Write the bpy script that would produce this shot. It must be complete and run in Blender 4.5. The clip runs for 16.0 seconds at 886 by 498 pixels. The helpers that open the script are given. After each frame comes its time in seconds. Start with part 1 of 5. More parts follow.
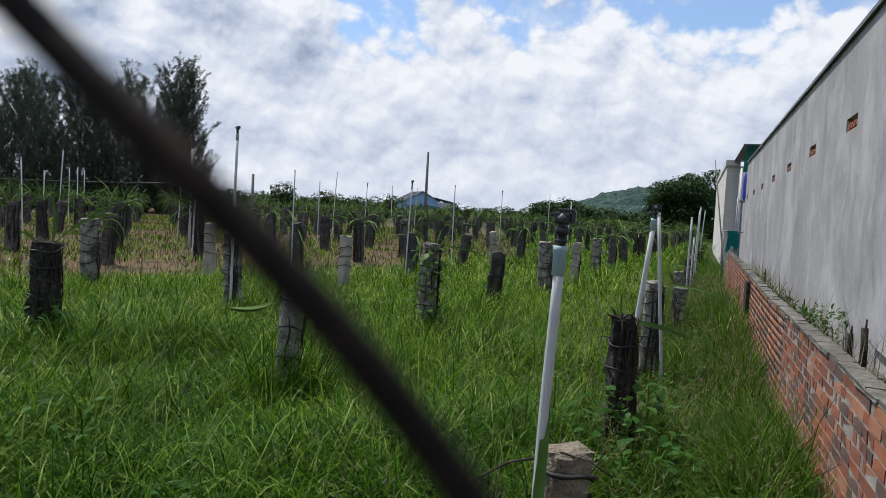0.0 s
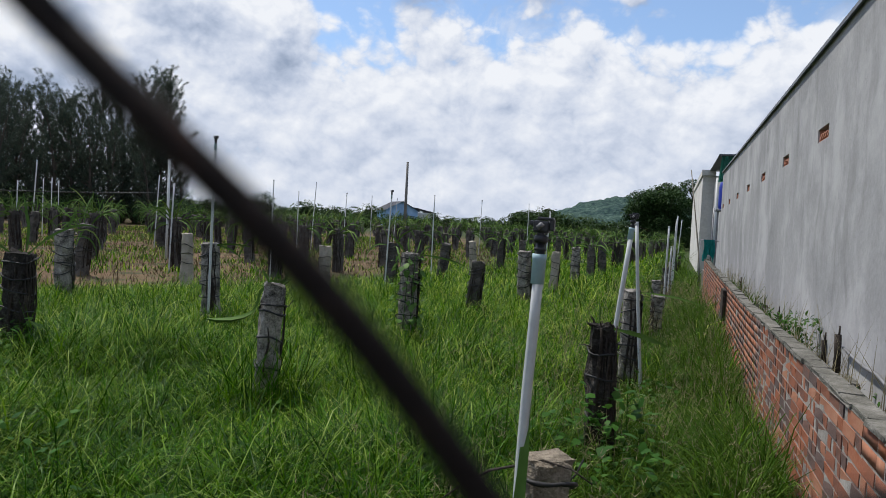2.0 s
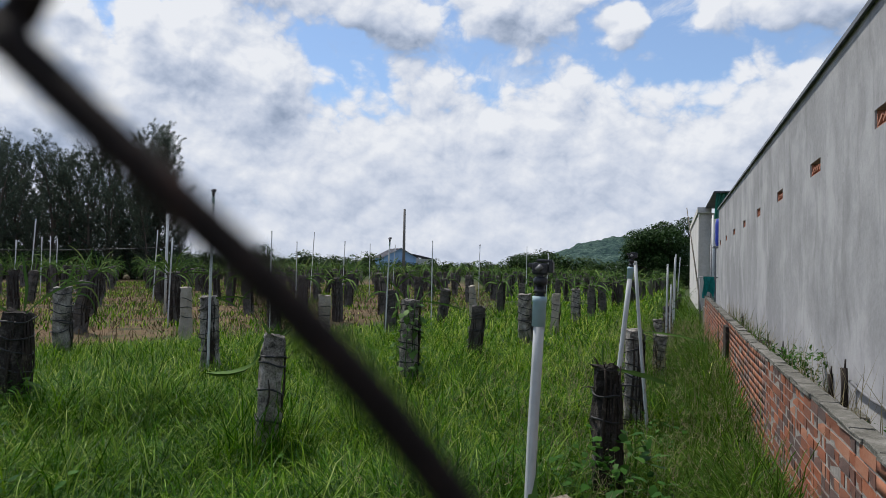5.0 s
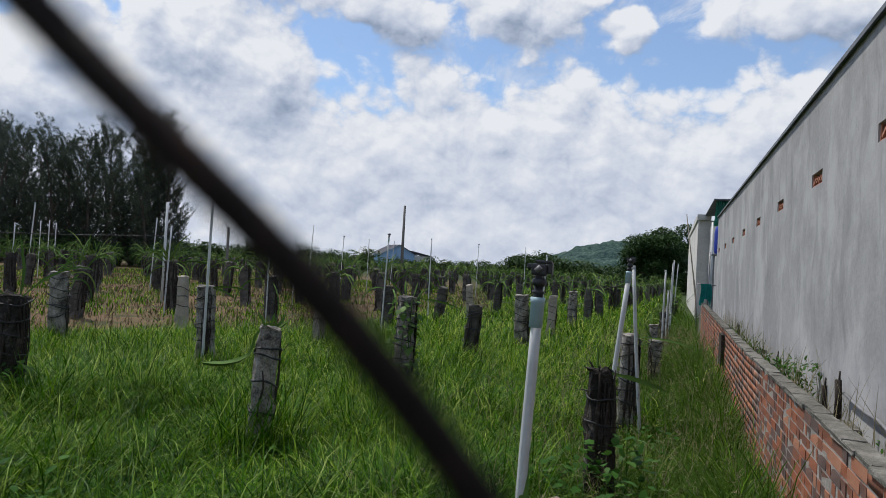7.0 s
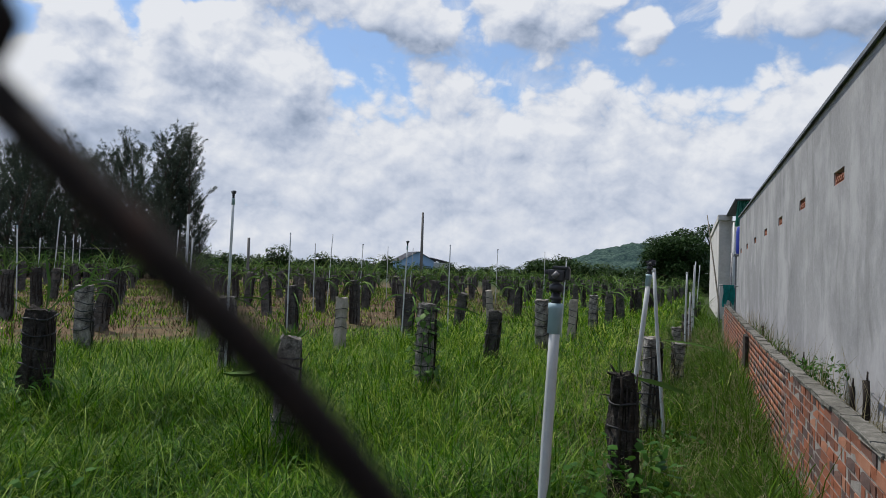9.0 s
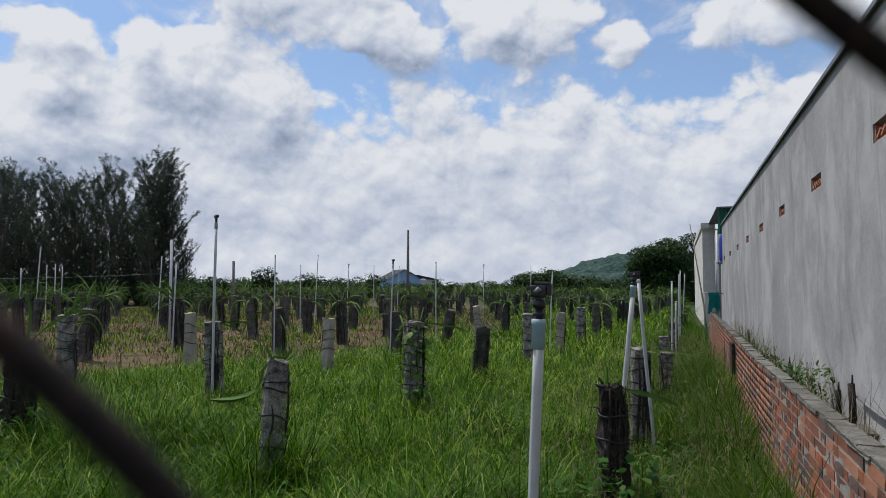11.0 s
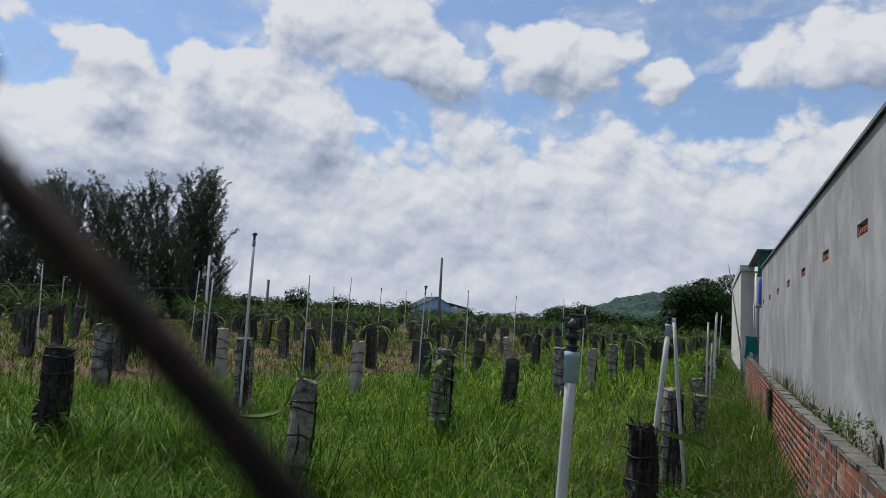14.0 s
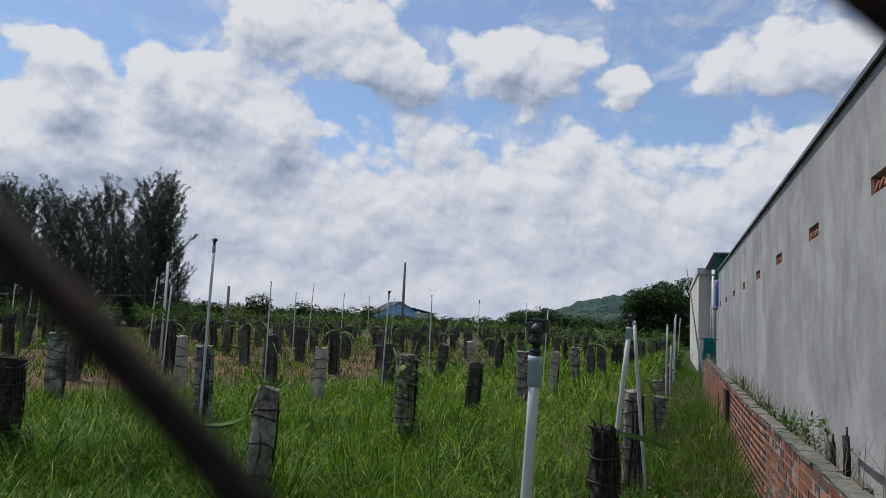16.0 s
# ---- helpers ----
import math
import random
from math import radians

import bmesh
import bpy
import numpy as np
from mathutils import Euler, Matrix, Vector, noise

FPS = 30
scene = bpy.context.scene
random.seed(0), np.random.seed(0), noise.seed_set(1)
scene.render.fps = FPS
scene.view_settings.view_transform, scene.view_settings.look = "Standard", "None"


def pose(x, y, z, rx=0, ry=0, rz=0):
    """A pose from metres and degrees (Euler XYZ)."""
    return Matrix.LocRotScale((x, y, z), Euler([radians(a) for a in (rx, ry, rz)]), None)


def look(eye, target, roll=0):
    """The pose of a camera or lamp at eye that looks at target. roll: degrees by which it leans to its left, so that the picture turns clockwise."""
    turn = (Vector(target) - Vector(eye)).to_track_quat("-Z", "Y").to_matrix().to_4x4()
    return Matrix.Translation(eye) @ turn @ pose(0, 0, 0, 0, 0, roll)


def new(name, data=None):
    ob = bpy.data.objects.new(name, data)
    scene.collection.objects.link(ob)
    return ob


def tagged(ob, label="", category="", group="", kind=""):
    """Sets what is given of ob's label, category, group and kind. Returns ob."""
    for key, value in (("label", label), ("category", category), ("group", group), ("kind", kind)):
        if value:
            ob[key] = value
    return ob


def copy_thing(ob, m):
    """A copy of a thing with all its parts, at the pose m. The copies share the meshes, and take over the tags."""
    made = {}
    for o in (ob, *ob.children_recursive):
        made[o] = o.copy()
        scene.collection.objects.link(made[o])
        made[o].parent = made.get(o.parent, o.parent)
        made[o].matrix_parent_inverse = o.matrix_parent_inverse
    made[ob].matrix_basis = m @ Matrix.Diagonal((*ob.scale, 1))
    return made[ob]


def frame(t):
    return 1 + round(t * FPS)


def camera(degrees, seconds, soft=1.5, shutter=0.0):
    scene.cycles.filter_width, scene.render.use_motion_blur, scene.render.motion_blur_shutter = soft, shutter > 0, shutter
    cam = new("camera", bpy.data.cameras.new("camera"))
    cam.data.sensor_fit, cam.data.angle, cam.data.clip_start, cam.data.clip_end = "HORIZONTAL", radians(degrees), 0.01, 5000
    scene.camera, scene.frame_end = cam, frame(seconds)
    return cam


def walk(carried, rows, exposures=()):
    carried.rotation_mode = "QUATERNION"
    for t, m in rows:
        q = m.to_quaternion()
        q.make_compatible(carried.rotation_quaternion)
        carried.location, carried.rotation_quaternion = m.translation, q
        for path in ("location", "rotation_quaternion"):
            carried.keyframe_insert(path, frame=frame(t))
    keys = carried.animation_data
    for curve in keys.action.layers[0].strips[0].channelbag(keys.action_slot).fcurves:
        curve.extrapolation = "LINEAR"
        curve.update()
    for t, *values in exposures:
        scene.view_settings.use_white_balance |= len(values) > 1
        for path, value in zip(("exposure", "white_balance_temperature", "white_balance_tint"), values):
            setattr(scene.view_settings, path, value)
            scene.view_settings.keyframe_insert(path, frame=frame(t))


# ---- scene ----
EYE = 1.58

# ---------------------------------------------------------------- camera and walk
cam = camera(65.0, 16.0, soft=0.7)
cam.data.dof.use_dof = True
cam.data.dof.focus_distance = 9.0
cam.data.dof.aperture_fstop = 11.0

# seconds, metres right, ahead and up of the standing eye, yaw, pitch, roll in degrees
PATH_A = [
    (0.0, 7e-05, -4e-05, 3e-05, 20.043, -3.202, -3.021),
    (0.5, 0.00518, 0.00083, -0.00394, 19.19, -2.392, -2.648),
    (1.0, 0.00408, -0.00879, 0.00202, 18.739, -1.991, -2.716),
    (1.5, 0.00243, -0.00563, -0.00255, 19.29, -2.687, -2.716),
    (2.0, 0.0025, -0.00645, -0.00289, 18.369, -2.305, -2.893),
    (2.5, 0.00192, -0.00424, -0.00356, 18.959, -1.584, -1.916),
    (3.0, 0.00176, -0.00397, -0.00057, 19.393, -1.513, -1.395),
    (3.5, -1e-05, -0.00461, -0.0005, 18.623, -0.855, -1.483),
    (4.0, 0.00272, -0.00683, -0.00103, 18.055, 0.632, -0.623),
    (6.5, -0.00153, -0.00057, -0.00554, 18.434, 1.482, -2.298),
    (7, -0.00204, -0.00175, -0.00488, 18.1, 1.291, -3.064),
    (7.5, -0.00194, 0.00131, -0.00513, 19.429, 1.781, -2.638),
    (8, -0.0028, -0.00068, -0.00539, 19.49, 1.517, -3.077),
]
PATH_B = [
    (10.5, 0.01917, -0.00122, 0.01119, 19.96, 2.299, 0.344),
    (11.0, 0.01791, -0.00087, 0.00742, 18.629, 3.118, 0.009),
    (11.5, 0.01568, 0.00071, 0.00213, 14.039, 5.316, 0.041),
    (12.0, 0.01221, 0.00221, 0.00113, 11.367, 7.897, -0.178),
    (12.5, 0.00972, -4e-05, 0.00224, 15.009, 6.426, -1.602),
    (13.0, 0.01465, -0.00207, 0.00253, 18.672, 6.215, -1.201),
    (13.5, 0.01308, -0.00176, 0.00476, 19.777, 5.518, -2.795),
    (14.0, 0.01155, 0.00029, 0.00047, 21.179, 5.394, -3.015),
    (14.5, 0.01074, -0.0034, 0.00366, 20.455, 5.512, -3.317),
    (15.0, 0.01079, -0.00213, 0.00123, 19.941, 5.575, -2.961),
    (15.5, 0.01248, -0.00207, -0.00138, 19.267, 6.168, -2.736),
    (16.0, 0.0107, -0.00272, 0.00331, 18.181, 5.92, -2.446),
]
rows = [(t, pose(x, y, EYE + z, 90 + pitch, roll, yaw)) for t, x, y, z, yaw, pitch, roll in PATH_A + PATH_B]
walk(cam, rows, exposures=((0.0, 0.0), (3.5, -0.08), (7.0, -0.17), (11.0, -0.28), (12.0, -0.34), (13.5, -0.36), (16.0, -0.36)))

# ---------------------------------------------------------------- sky and sun
SUN_AZ, SUN_EL = -68.0, 62.0      # degrees from the wall's direction to the right, and up

CLOUDS = [
    (-49.8, 18.3, 2.5, 2.1, 0.5),
    (-48.3, 16.5, 3.9, 2.8, 0.5),
    (-49.8, 12.6, 6.2, 4.2, 0.45),
    (-46.5, 12.4, 7.6, 4.7, 0.4),
    (-42.6, 19.4, 2.7, 2.1, 0.5),
    (-39.7, 17.2, 4.4, 3.3, 0.5),
    (-35.3, 16.1, 5.3, 4.2, 0.45),
    (-31.2, 14.3, 2.9, 2.8, 0.35),
    (-35.6, 22.4, 2.3, 2.3, 0.4),
    (-28.0, 22.5, 7.6, 3.7, 0.45),
    (-23.1, 19.9, 4.5, 2.1, 0.4),
    (-14.5, 22.2, 3.5, 2.6, 0.45),
    (-11.1, 19.8, 6.9, 3.0, 0.4),
    (-7.0, 22.3, 2.5, 2.6, 0.4),
    (-3.7, 19.4, 1.7, 2.1, 0.35),
    (2.0, 18.9, 2.0, 2.8, 0.3),
    (6.1, 20.2, 4.5, 3.3, 0.4),
    (11.4, 20.7, 6.0, 3.7, 0.45),
]
GAPS = [
    (-45.8, 21.3, 9.5, 2.3, 0.6),
    (-51.7, 16.5, 2.9, 3.3, 0.45),
    (-45.6, 17.4, 1.7, 2.8, 0.4),
    (-40.0, 20.0, 1.7, 3.3, 0.45),
    (-17.1, 25.1, 4.6, 1.9, 0.5),
    (-21.3, 23.0, 3.0, 2.1, 0.4),
    (-8.4, 24.6, 3.1, 1.4, 0.5),
    (-1.1, 22.8, 5.6, 3.3, 0.6),
    (-0.2, 19.5, 2.0, 2.8, 0.4),
    (-0.6, 16.3, 5.3, 1.9, 0.32),
    (-8.7, 15.6, 5.3, 1.2, 0.14),
    (-27.7, 17.8, 2.9, 1.4, 0.18),
    (8.4, 16.7, 5.3, 2.1, 0.2),
]


def math_node(nt, op, a, b=None, c=None, clamp=False):
    n = nt.nodes.new("ShaderNodeMath")
    n.operation, n.use_clamp = op, clamp
    for i, v in enumerate((a, b, c)):
        if v is None:
            continue
        if isinstance(v, (int, float)):
            n.inputs[i].default_value = v
        else:
            nt.links.new(v, n.inputs[i])
    return n.outputs[0]


def vec_node(nt, op, a, b=None):
    n = nt.nodes.new("ShaderNodeVectorMath")
    n.operation = op
    for i, v in enumerate((a, b)):
        if v is None:
            continue
        if isinstance(v, (tuple, list)):
            n.inputs[i].default_value = v
        else:
            nt.links.new(v, n.inputs[i])
    return n.outputs["Value"] if op in ("LENGTH", "DOT_PRODUCT") else n.outputs[0]


def noise_node(nt, vec, scale, detail=4.0, rough=0.55, distortion=0.0):
    n = nt.nodes.new("ShaderNodeTexNoise")
    nt.links.new(vec, n.inputs["Vector"])
    n.inputs["Scale"].default_value, n.inputs["Detail"].default_value = scale, detail
    n.inputs["Roughness"].default_value, n.inputs["Distortion"].default_value = rough, distortion
    return n.outputs["Fac"]


def ramp_node(nt, fac, stops, interp="LINEAR"):
    n = nt.nodes.new("ShaderNodeValToRGB")
    nt.links.new(fac, n.inputs[0])
    n.color_ramp.interpolation = interp
    el = n.color_ramp.elements
    while len(el) < len(stops):
        el.new(0.5)
    for e, (p, col) in zip(el, stops):
        e.position, e.color = p, (*col, 1)
    return n.outputs[0]


def map_node(nt, v, a, b, c, d, smooth=False):
    n = nt.nodes.new("ShaderNodeMapRange")
    n.interpolation_type = "SMOOTHSTEP" if smooth else "LINEAR"
    nt.links.new(v, n.inputs[0])
    for i, x in enumerate((a, b, c, d)):
        n.inputs[i + 1].default_value = x
    return n.outputs[0]


def mix_node(nt, fac, a, b):
    n = nt.nodes.new("ShaderNodeMix")
    n.data_type = "RGBA"
    for sock, v in ((n.inputs[0], fac), (n.inputs[6], a), (n.inputs[7], b)):
        if isinstance(v, (int, float)):
            sock.default_value = v
        elif isinstance(v, (tuple, list)):
            sock.default_value = (*v, 1)
        else:
            nt.links.new(v, sock)
    return n.outputs[2]


world = bpy.data.worlds.new("world")
scene.world = world
world.use_nodes = True
wt = world.node_tree
wt.nodes.clear()

# cloud density as a group, so that it can be felt at two places
cg = bpy.data.node_groups.new("cloud_density", "ShaderNodeTree")
cg.interface.new_socket("Vector", in_out="INPUT", socket_type="NodeSocketVector")
cg.interface.new_socket("Density", in_out="OUTPUT", socket_type="NodeSocketFloat")
gi, go = cg.nodes.new("NodeGroupInput"), cg.nodes.new("NodeGroupOutput")
dirv = gi.outputs[0]
sep = cg.nodes.new("ShaderNodeSeparateXYZ")
cg.links.new(dirv, sep.inputs[0])
az = math_node(cg, "MULTIPLY", math_node(cg, "ARCTAN2", sep.outputs[0], sep.outputs[1]), 57.2958)
el = math_node(cg, "MULTIPLY", math_node(cg, "ARCSINE", sep.outputs[2]), 57.2958)
comb = cg.nodes.new("ShaderNodeCombineXYZ")
cg.links.new(az, comb.inputs[0])
cg.links.new(el, comb.inputs[1])
stretched = vec_node(cg, "MULTIPLY", dirv, (1.0, 1.0, 1.2))
warp = cg.nodes.new("ShaderNodeTexNoise")
cg.links.new(stretched, warp.inputs["Vector"])
warp.inputs["Scale"].default_value, warp.inputs["Detail"].default_value = 13.0, 3.0
wob = vec_node(cg, "MULTIPLY", vec_node(cg, "SUBTRACT", warp.outputs["Color"], (0.5, 0.5, 0.5)), (5.0, 3.4, 0.0))
place = vec_node(cg, "ADD", comb.outputs[0], wob)
total = map_node(cg, el, 8.5, 19.0, 0.62, 0.07, True)
for sign, blobs in ((1.0, CLOUDS), (-1.0, GAPS)):
    for a0, e0, sa, se, amp in blobs:
        d = vec_node(cg, "MULTIPLY", vec_node(cg, "SUBTRACT", place, (a0, e0, 0)), (1 / sa, 1 / se, 0))
        b = map_node(cg, vec_node(cg, "LENGTH", d), 0.35, 1.35, sign * amp, 0.0, True)
        total = math_node(cg, "ADD", total, b)
squash = vec_node(cg, "MULTIPLY", dirv, (1.0, 1.0, 1.25))
puffy = vec_node(cg, "ADD", squash, vec_node(cg, "MULTIPLY", vec_node(cg, "SUBTRACT", warp.outputs["Color"], (0.5, 0.5, 0.5)), (0.045, 0.045, 0.045)))


def billow(vec, scale, octaves):
    """Round heads that bulge outward, with smaller heads on them."""
    n = cg.nodes.new("ShaderNodeTexVoronoi")
    n.feature, n.normalize = "F1", False
    cg.links.new(vec, n.inputs["Vector"])
    n.inputs["Scale"].default_value, n.inputs["Detail"].default_value = scale, octaves
    n.inputs["Roughness"].default_value, n.inputs["Lacunarity"].default_value = 0.47, 2.2
    return math_node(cg, "SUBTRACT", 0.89, n.outputs["Distance"])


n1 = math_node(cg, "SUBTRACT", noise_node(cg, squash, 7.0, 6.0, 0.58), 0.5)
total = math_node(cg, "ADD", total, math_node(cg, "MULTIPLY", n1, 0.9))
total = math_node(cg, "ADD", total, math_node(cg, "MULTIPLY", billow(puffy, 10.5, 4.0), 0.88))
cg.links.new(total, go.inputs[0])

tc = wt.nodes.new("ShaderNodeTexCoord")
direction = vec_node(wt, "NORMALIZE", tc.outputs["Generated"])


def density(vec):
    n = wt.nodes.new("ShaderNodeGroup")
    n.node_tree = cg
    wt.links.new(vec, n.inputs[0])
    return n.outputs[0]


sky = wt.nodes.new("ShaderNodeTexSky")
sky.sky_type, sky.sun_disc = "NISHITA", False
sky.sun_elevation, sky.sun_rotation = radians(SUN_EL), radians(SUN_AZ)
sky.air_density, sky.dust_density, sky.ozone_density = 1.0, 0.8, 2.0
here = density(direction)
above = density(vec_node(wt, "NORMALIZE", vec_node(wt, "ADD", direction, (-0.016, 0.0, 0.040))))
near_above = density(vec_node(wt, "NORMALIZE", vec_node(wt, "ADD", direction, (-0.005, 0.0, 0.011))))
cover = map_node(wt, here, -0.08, 0.27, 0.0, 1.0, True)
wisp = noise_node(wt, vec_node(wt, "MULTIPLY", direction, (1.0, 1.0, 1.8)), 7.5, 8.0, 0.62, 0.9)
cover = math_node(wt, "MAXIMUM", cover, map_node(wt, wisp, 0.46, 0.72, 0.0, 0.75, True))
broad = math_node(wt, "SUBTRACT", here, above)
fine = math_node(wt, "SUBTRACT", here, near_above)
thick = map_node(wt, here, 0.30, 1.25, 0.0, 1.0, True)
shade = math_node(wt, "ADD", 0.67, math_node(wt, "MULTIPLY", broad, 0.56))
shade = math_node(wt, "ADD", shade, math_node(wt, "MULTIPLY", fine, 0.66))
shade = math_node(wt, "ADD", shade, math_node(wt, "MULTIPLY", thick, -0.19))
# the far deck is veiled by haze, so its bases are paler
up = wt.nodes.new("ShaderNodeSeparateXYZ")
wt.links.new(direction, up.inputs[0])
veil = map_node(wt, up.outputs[2], 0.06, 0.30, 0.70, 1.0, True)
shade = math_node(wt, "ADD", math_node(wt, "MULTIPLY", math_node(wt, "SUBTRACT", shade, 0.58), veil), 0.58)
cloud_col = ramp_node(wt, shade, ((0.05, (0.34, 0.42, 0.57)), (0.34, (0.53, 0.61, 0.77)), (0.58, (0.71, 0.775, 0.91)), (0.95, (0.97, 1.0, 1.06))))
blue = vec_node(wt, "MULTIPLY", sky.outputs[0], (0.130, 0.155, 0.180))
# a thin milky veil over the blue
blue = mix_node(wt, 0.20, blue, (0.62, 0.72, 0.86))
final = mix_node(wt, cover, blue, cloud_col)
bg = wt.nodes.new("ShaderNodeBackground")
wt.links.new(final, bg.inputs[0])
bg.inputs[1].default_value = 0.92
wo = wt.nodes.new("ShaderNodeOutputWorld")
wt.links.new(bg.outputs[0], wo.inputs[0])

sun_data = bpy.data.lights.new("sun", "SUN")
sun_data.energy, sun_data.angle, sun_data.color = 4.6, radians(1.5), (1.0, 0.95, 0.87)
sun = new("sun", sun_data)
sa, se = radians(SUN_AZ), radians(SUN_EL)
toward = Vector((math.sin(sa) * math.cos(se), math.cos(sa) * math.cos(se), math.sin(se)))
sun.matrix_world = look(tuple(toward * 60), (0, 0, 0))

# ---------------------------------------------------------------- materials
def material(name, stops, scale=4.0, rough=0.8, bump=0.3, fine=40.0, stretch=(1, 1, 1), per=None, spread=0.25, metal=0.0,
             coords="Object", bump_dist=0.01, translucent=0.0, fine_mix=0.35, gloss=0.06, extra=None):
    """Two noises (large stains, fine grain) through a colour ramp; per: 'object' or 'island' varies pieces."""
    m = bpy.data.materials.new(name)
    m.use_nodes = True
    nt = m.node_tree
    nt.nodes.clear()
    out = nt.nodes.new("ShaderNodeOutputMaterial")
    p = nt.nodes.new("ShaderNodeBsdfPrincipled")
    t = nt.nodes.new("ShaderNodeTexCoord")
    if coords == "World":
        g = nt.nodes.new("ShaderNodeNewGeometry")
        vec = g.outputs["Position"]
    else:
        vec = t.outputs[coords]
    vec = vec_node(nt, "MULTIPLY", vec, stretch)
    big = noise_node(nt, vec, scale, 5.0, 0.6)
    small = noise_node(nt, vec, fine, 4.0, 0.6)
    fac = math_node(nt, "ADD", math_node(nt, "MULTIPLY", big, 1 - fine_mix), math_node(nt, "MULTIPLY", small, fine_mix))
    fac = map_node(nt, fac, 0.28, 0.72, 0.0, 1.0)
    if per:
        if per == "object":
            o = nt.nodes.new("ShaderNodeObjectInfo")
            r = o.outputs["Random"]
        else:
            g2 = nt.nodes.new("ShaderNodeNewGeometry")
            r = g2.outputs["Random Per Island"]
        fac = math_node(nt, "ADD", math_node(nt, "MULTIPLY", fac, 1 - spread), math_node(nt, "MULTIPLY", r, spread))
    col = ramp_node(nt, fac, stops)
    if extra:
        col = extra(nt, col, vec, t)
    nt.links.new(col, p.inputs["Base Color"])
    p.inputs["Roughness"].default_value, p.inputs["Metallic"].default_value = rough, metal
    p.inputs["Specular IOR Level"].default_value = gloss if translucent else (0.15 if rough > 0.7 else 0.4)
    if bump:
        b = nt.nodes.new("ShaderNodeBump")
        b.inputs["Strength"].default_value, b.inputs["Distance"].default_value = bump, bump_dist
        nt.links.new(math_node(nt, "ADD", small, big), b.inputs["Height"])
        nt.links.new(b.outputs[0], p.inputs["Normal"])
    if translucent:
        tr = nt.nodes.new("ShaderNodeBsdfTranslucent")
        nt.links.new(col, tr.inputs[0])
        mx = nt.nodes.new("ShaderNodeMixShader")
        mx.inputs[0].default_value = translucent
        nt.links.new(p.outputs[0], mx.inputs[1])
        nt.links.new(tr.outputs[0], mx.inputs[2])
        nt.links.new(mx.outputs[0], out.inputs[0])
    else:
        nt.links.new(p.outputs[0], out.inputs[0])
    return m


def streaks(nt, col, vec, t):
    """Trowel patches, rain streaks and mould on cement render."""
    geo = nt.nodes.new("ShaderNodeNewGeometry")
    pos = geo.outputs["Position"]
    wr = nt.nodes.new("ShaderNodeTexNoise")
    nt.links.new(pos, wr.inputs["Vector"])
    wr.inputs["Scale"].default_value = 1.4
    pos = vec_node(nt, "ADD", pos, vec_node(nt, "MULTIPLY", vec_node(nt, "SUBTRACT", wr.outputs["Color"], (0.5, 0.5, 0.5)), (0.0, 0.5, 0.3)))
    # broad trowel patches
    v0 = vec_node(nt, "MULTIPLY", pos, (1.0, 1.0, 0.8))
    s0 = map_node(nt, noise_node(nt, v0, 1.5, 5.0, 0.62), 0.42, 0.68, 0.0, 0.65, True)
    col = mix_node(nt, s0, col, (0.43, 0.43, 0.44))
    v = vec_node(nt, "MULTIPLY", pos, (1.0, 2.2, 0.30))
    s = map_node(nt, noise_node(nt, v, 1.7, 6.0, 0.68), 0.52, 0.78, 0.0, 0.72)
    col = mix_node(nt, s, col, (0.15, 0.15, 0.152))
    # thin dark runs that break off
    v3 = vec_node(nt, "MULTIPLY", pos, (1.0, 9.0, 0.35))
    run = map_node(nt, noise_node(nt, v3, 1.3, 3.0, 0.7), 0.64, 0.76, 0.0, 1.0)
    broken = map_node(nt, noise_node(nt, pos, 0.9, 3.0, 0.6), 0.47, 0.62, 0.0, 0.6)
    col = mix_node(nt, math_node(nt, "MULTIPLY", run, broken), col, (0.07, 0.07, 0.068))
    # specks of mould
    mould = map_node(nt, noise_node(nt, vec_node(nt, "MULTIPLY", pos, (1, 1.6, 1)), 5.5, 5.0, 0.75), 0.66, 0.76, 0.0, 0.55)
    return mix_node(nt, mould, col, (0.085, 0.09, 0.07))


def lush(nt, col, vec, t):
    """Painted shade: grass colour darkened near the fence and brightened further in, in drifts."""
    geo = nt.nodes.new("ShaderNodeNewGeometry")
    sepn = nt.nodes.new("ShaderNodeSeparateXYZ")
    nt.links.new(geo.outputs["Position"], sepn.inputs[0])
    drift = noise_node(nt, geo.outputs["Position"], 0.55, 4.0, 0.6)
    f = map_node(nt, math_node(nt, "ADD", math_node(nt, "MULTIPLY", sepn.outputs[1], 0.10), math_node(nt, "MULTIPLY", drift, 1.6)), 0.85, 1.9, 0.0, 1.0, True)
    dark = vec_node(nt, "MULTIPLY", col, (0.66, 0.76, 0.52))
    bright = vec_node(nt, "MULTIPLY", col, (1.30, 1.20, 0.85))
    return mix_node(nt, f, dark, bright)


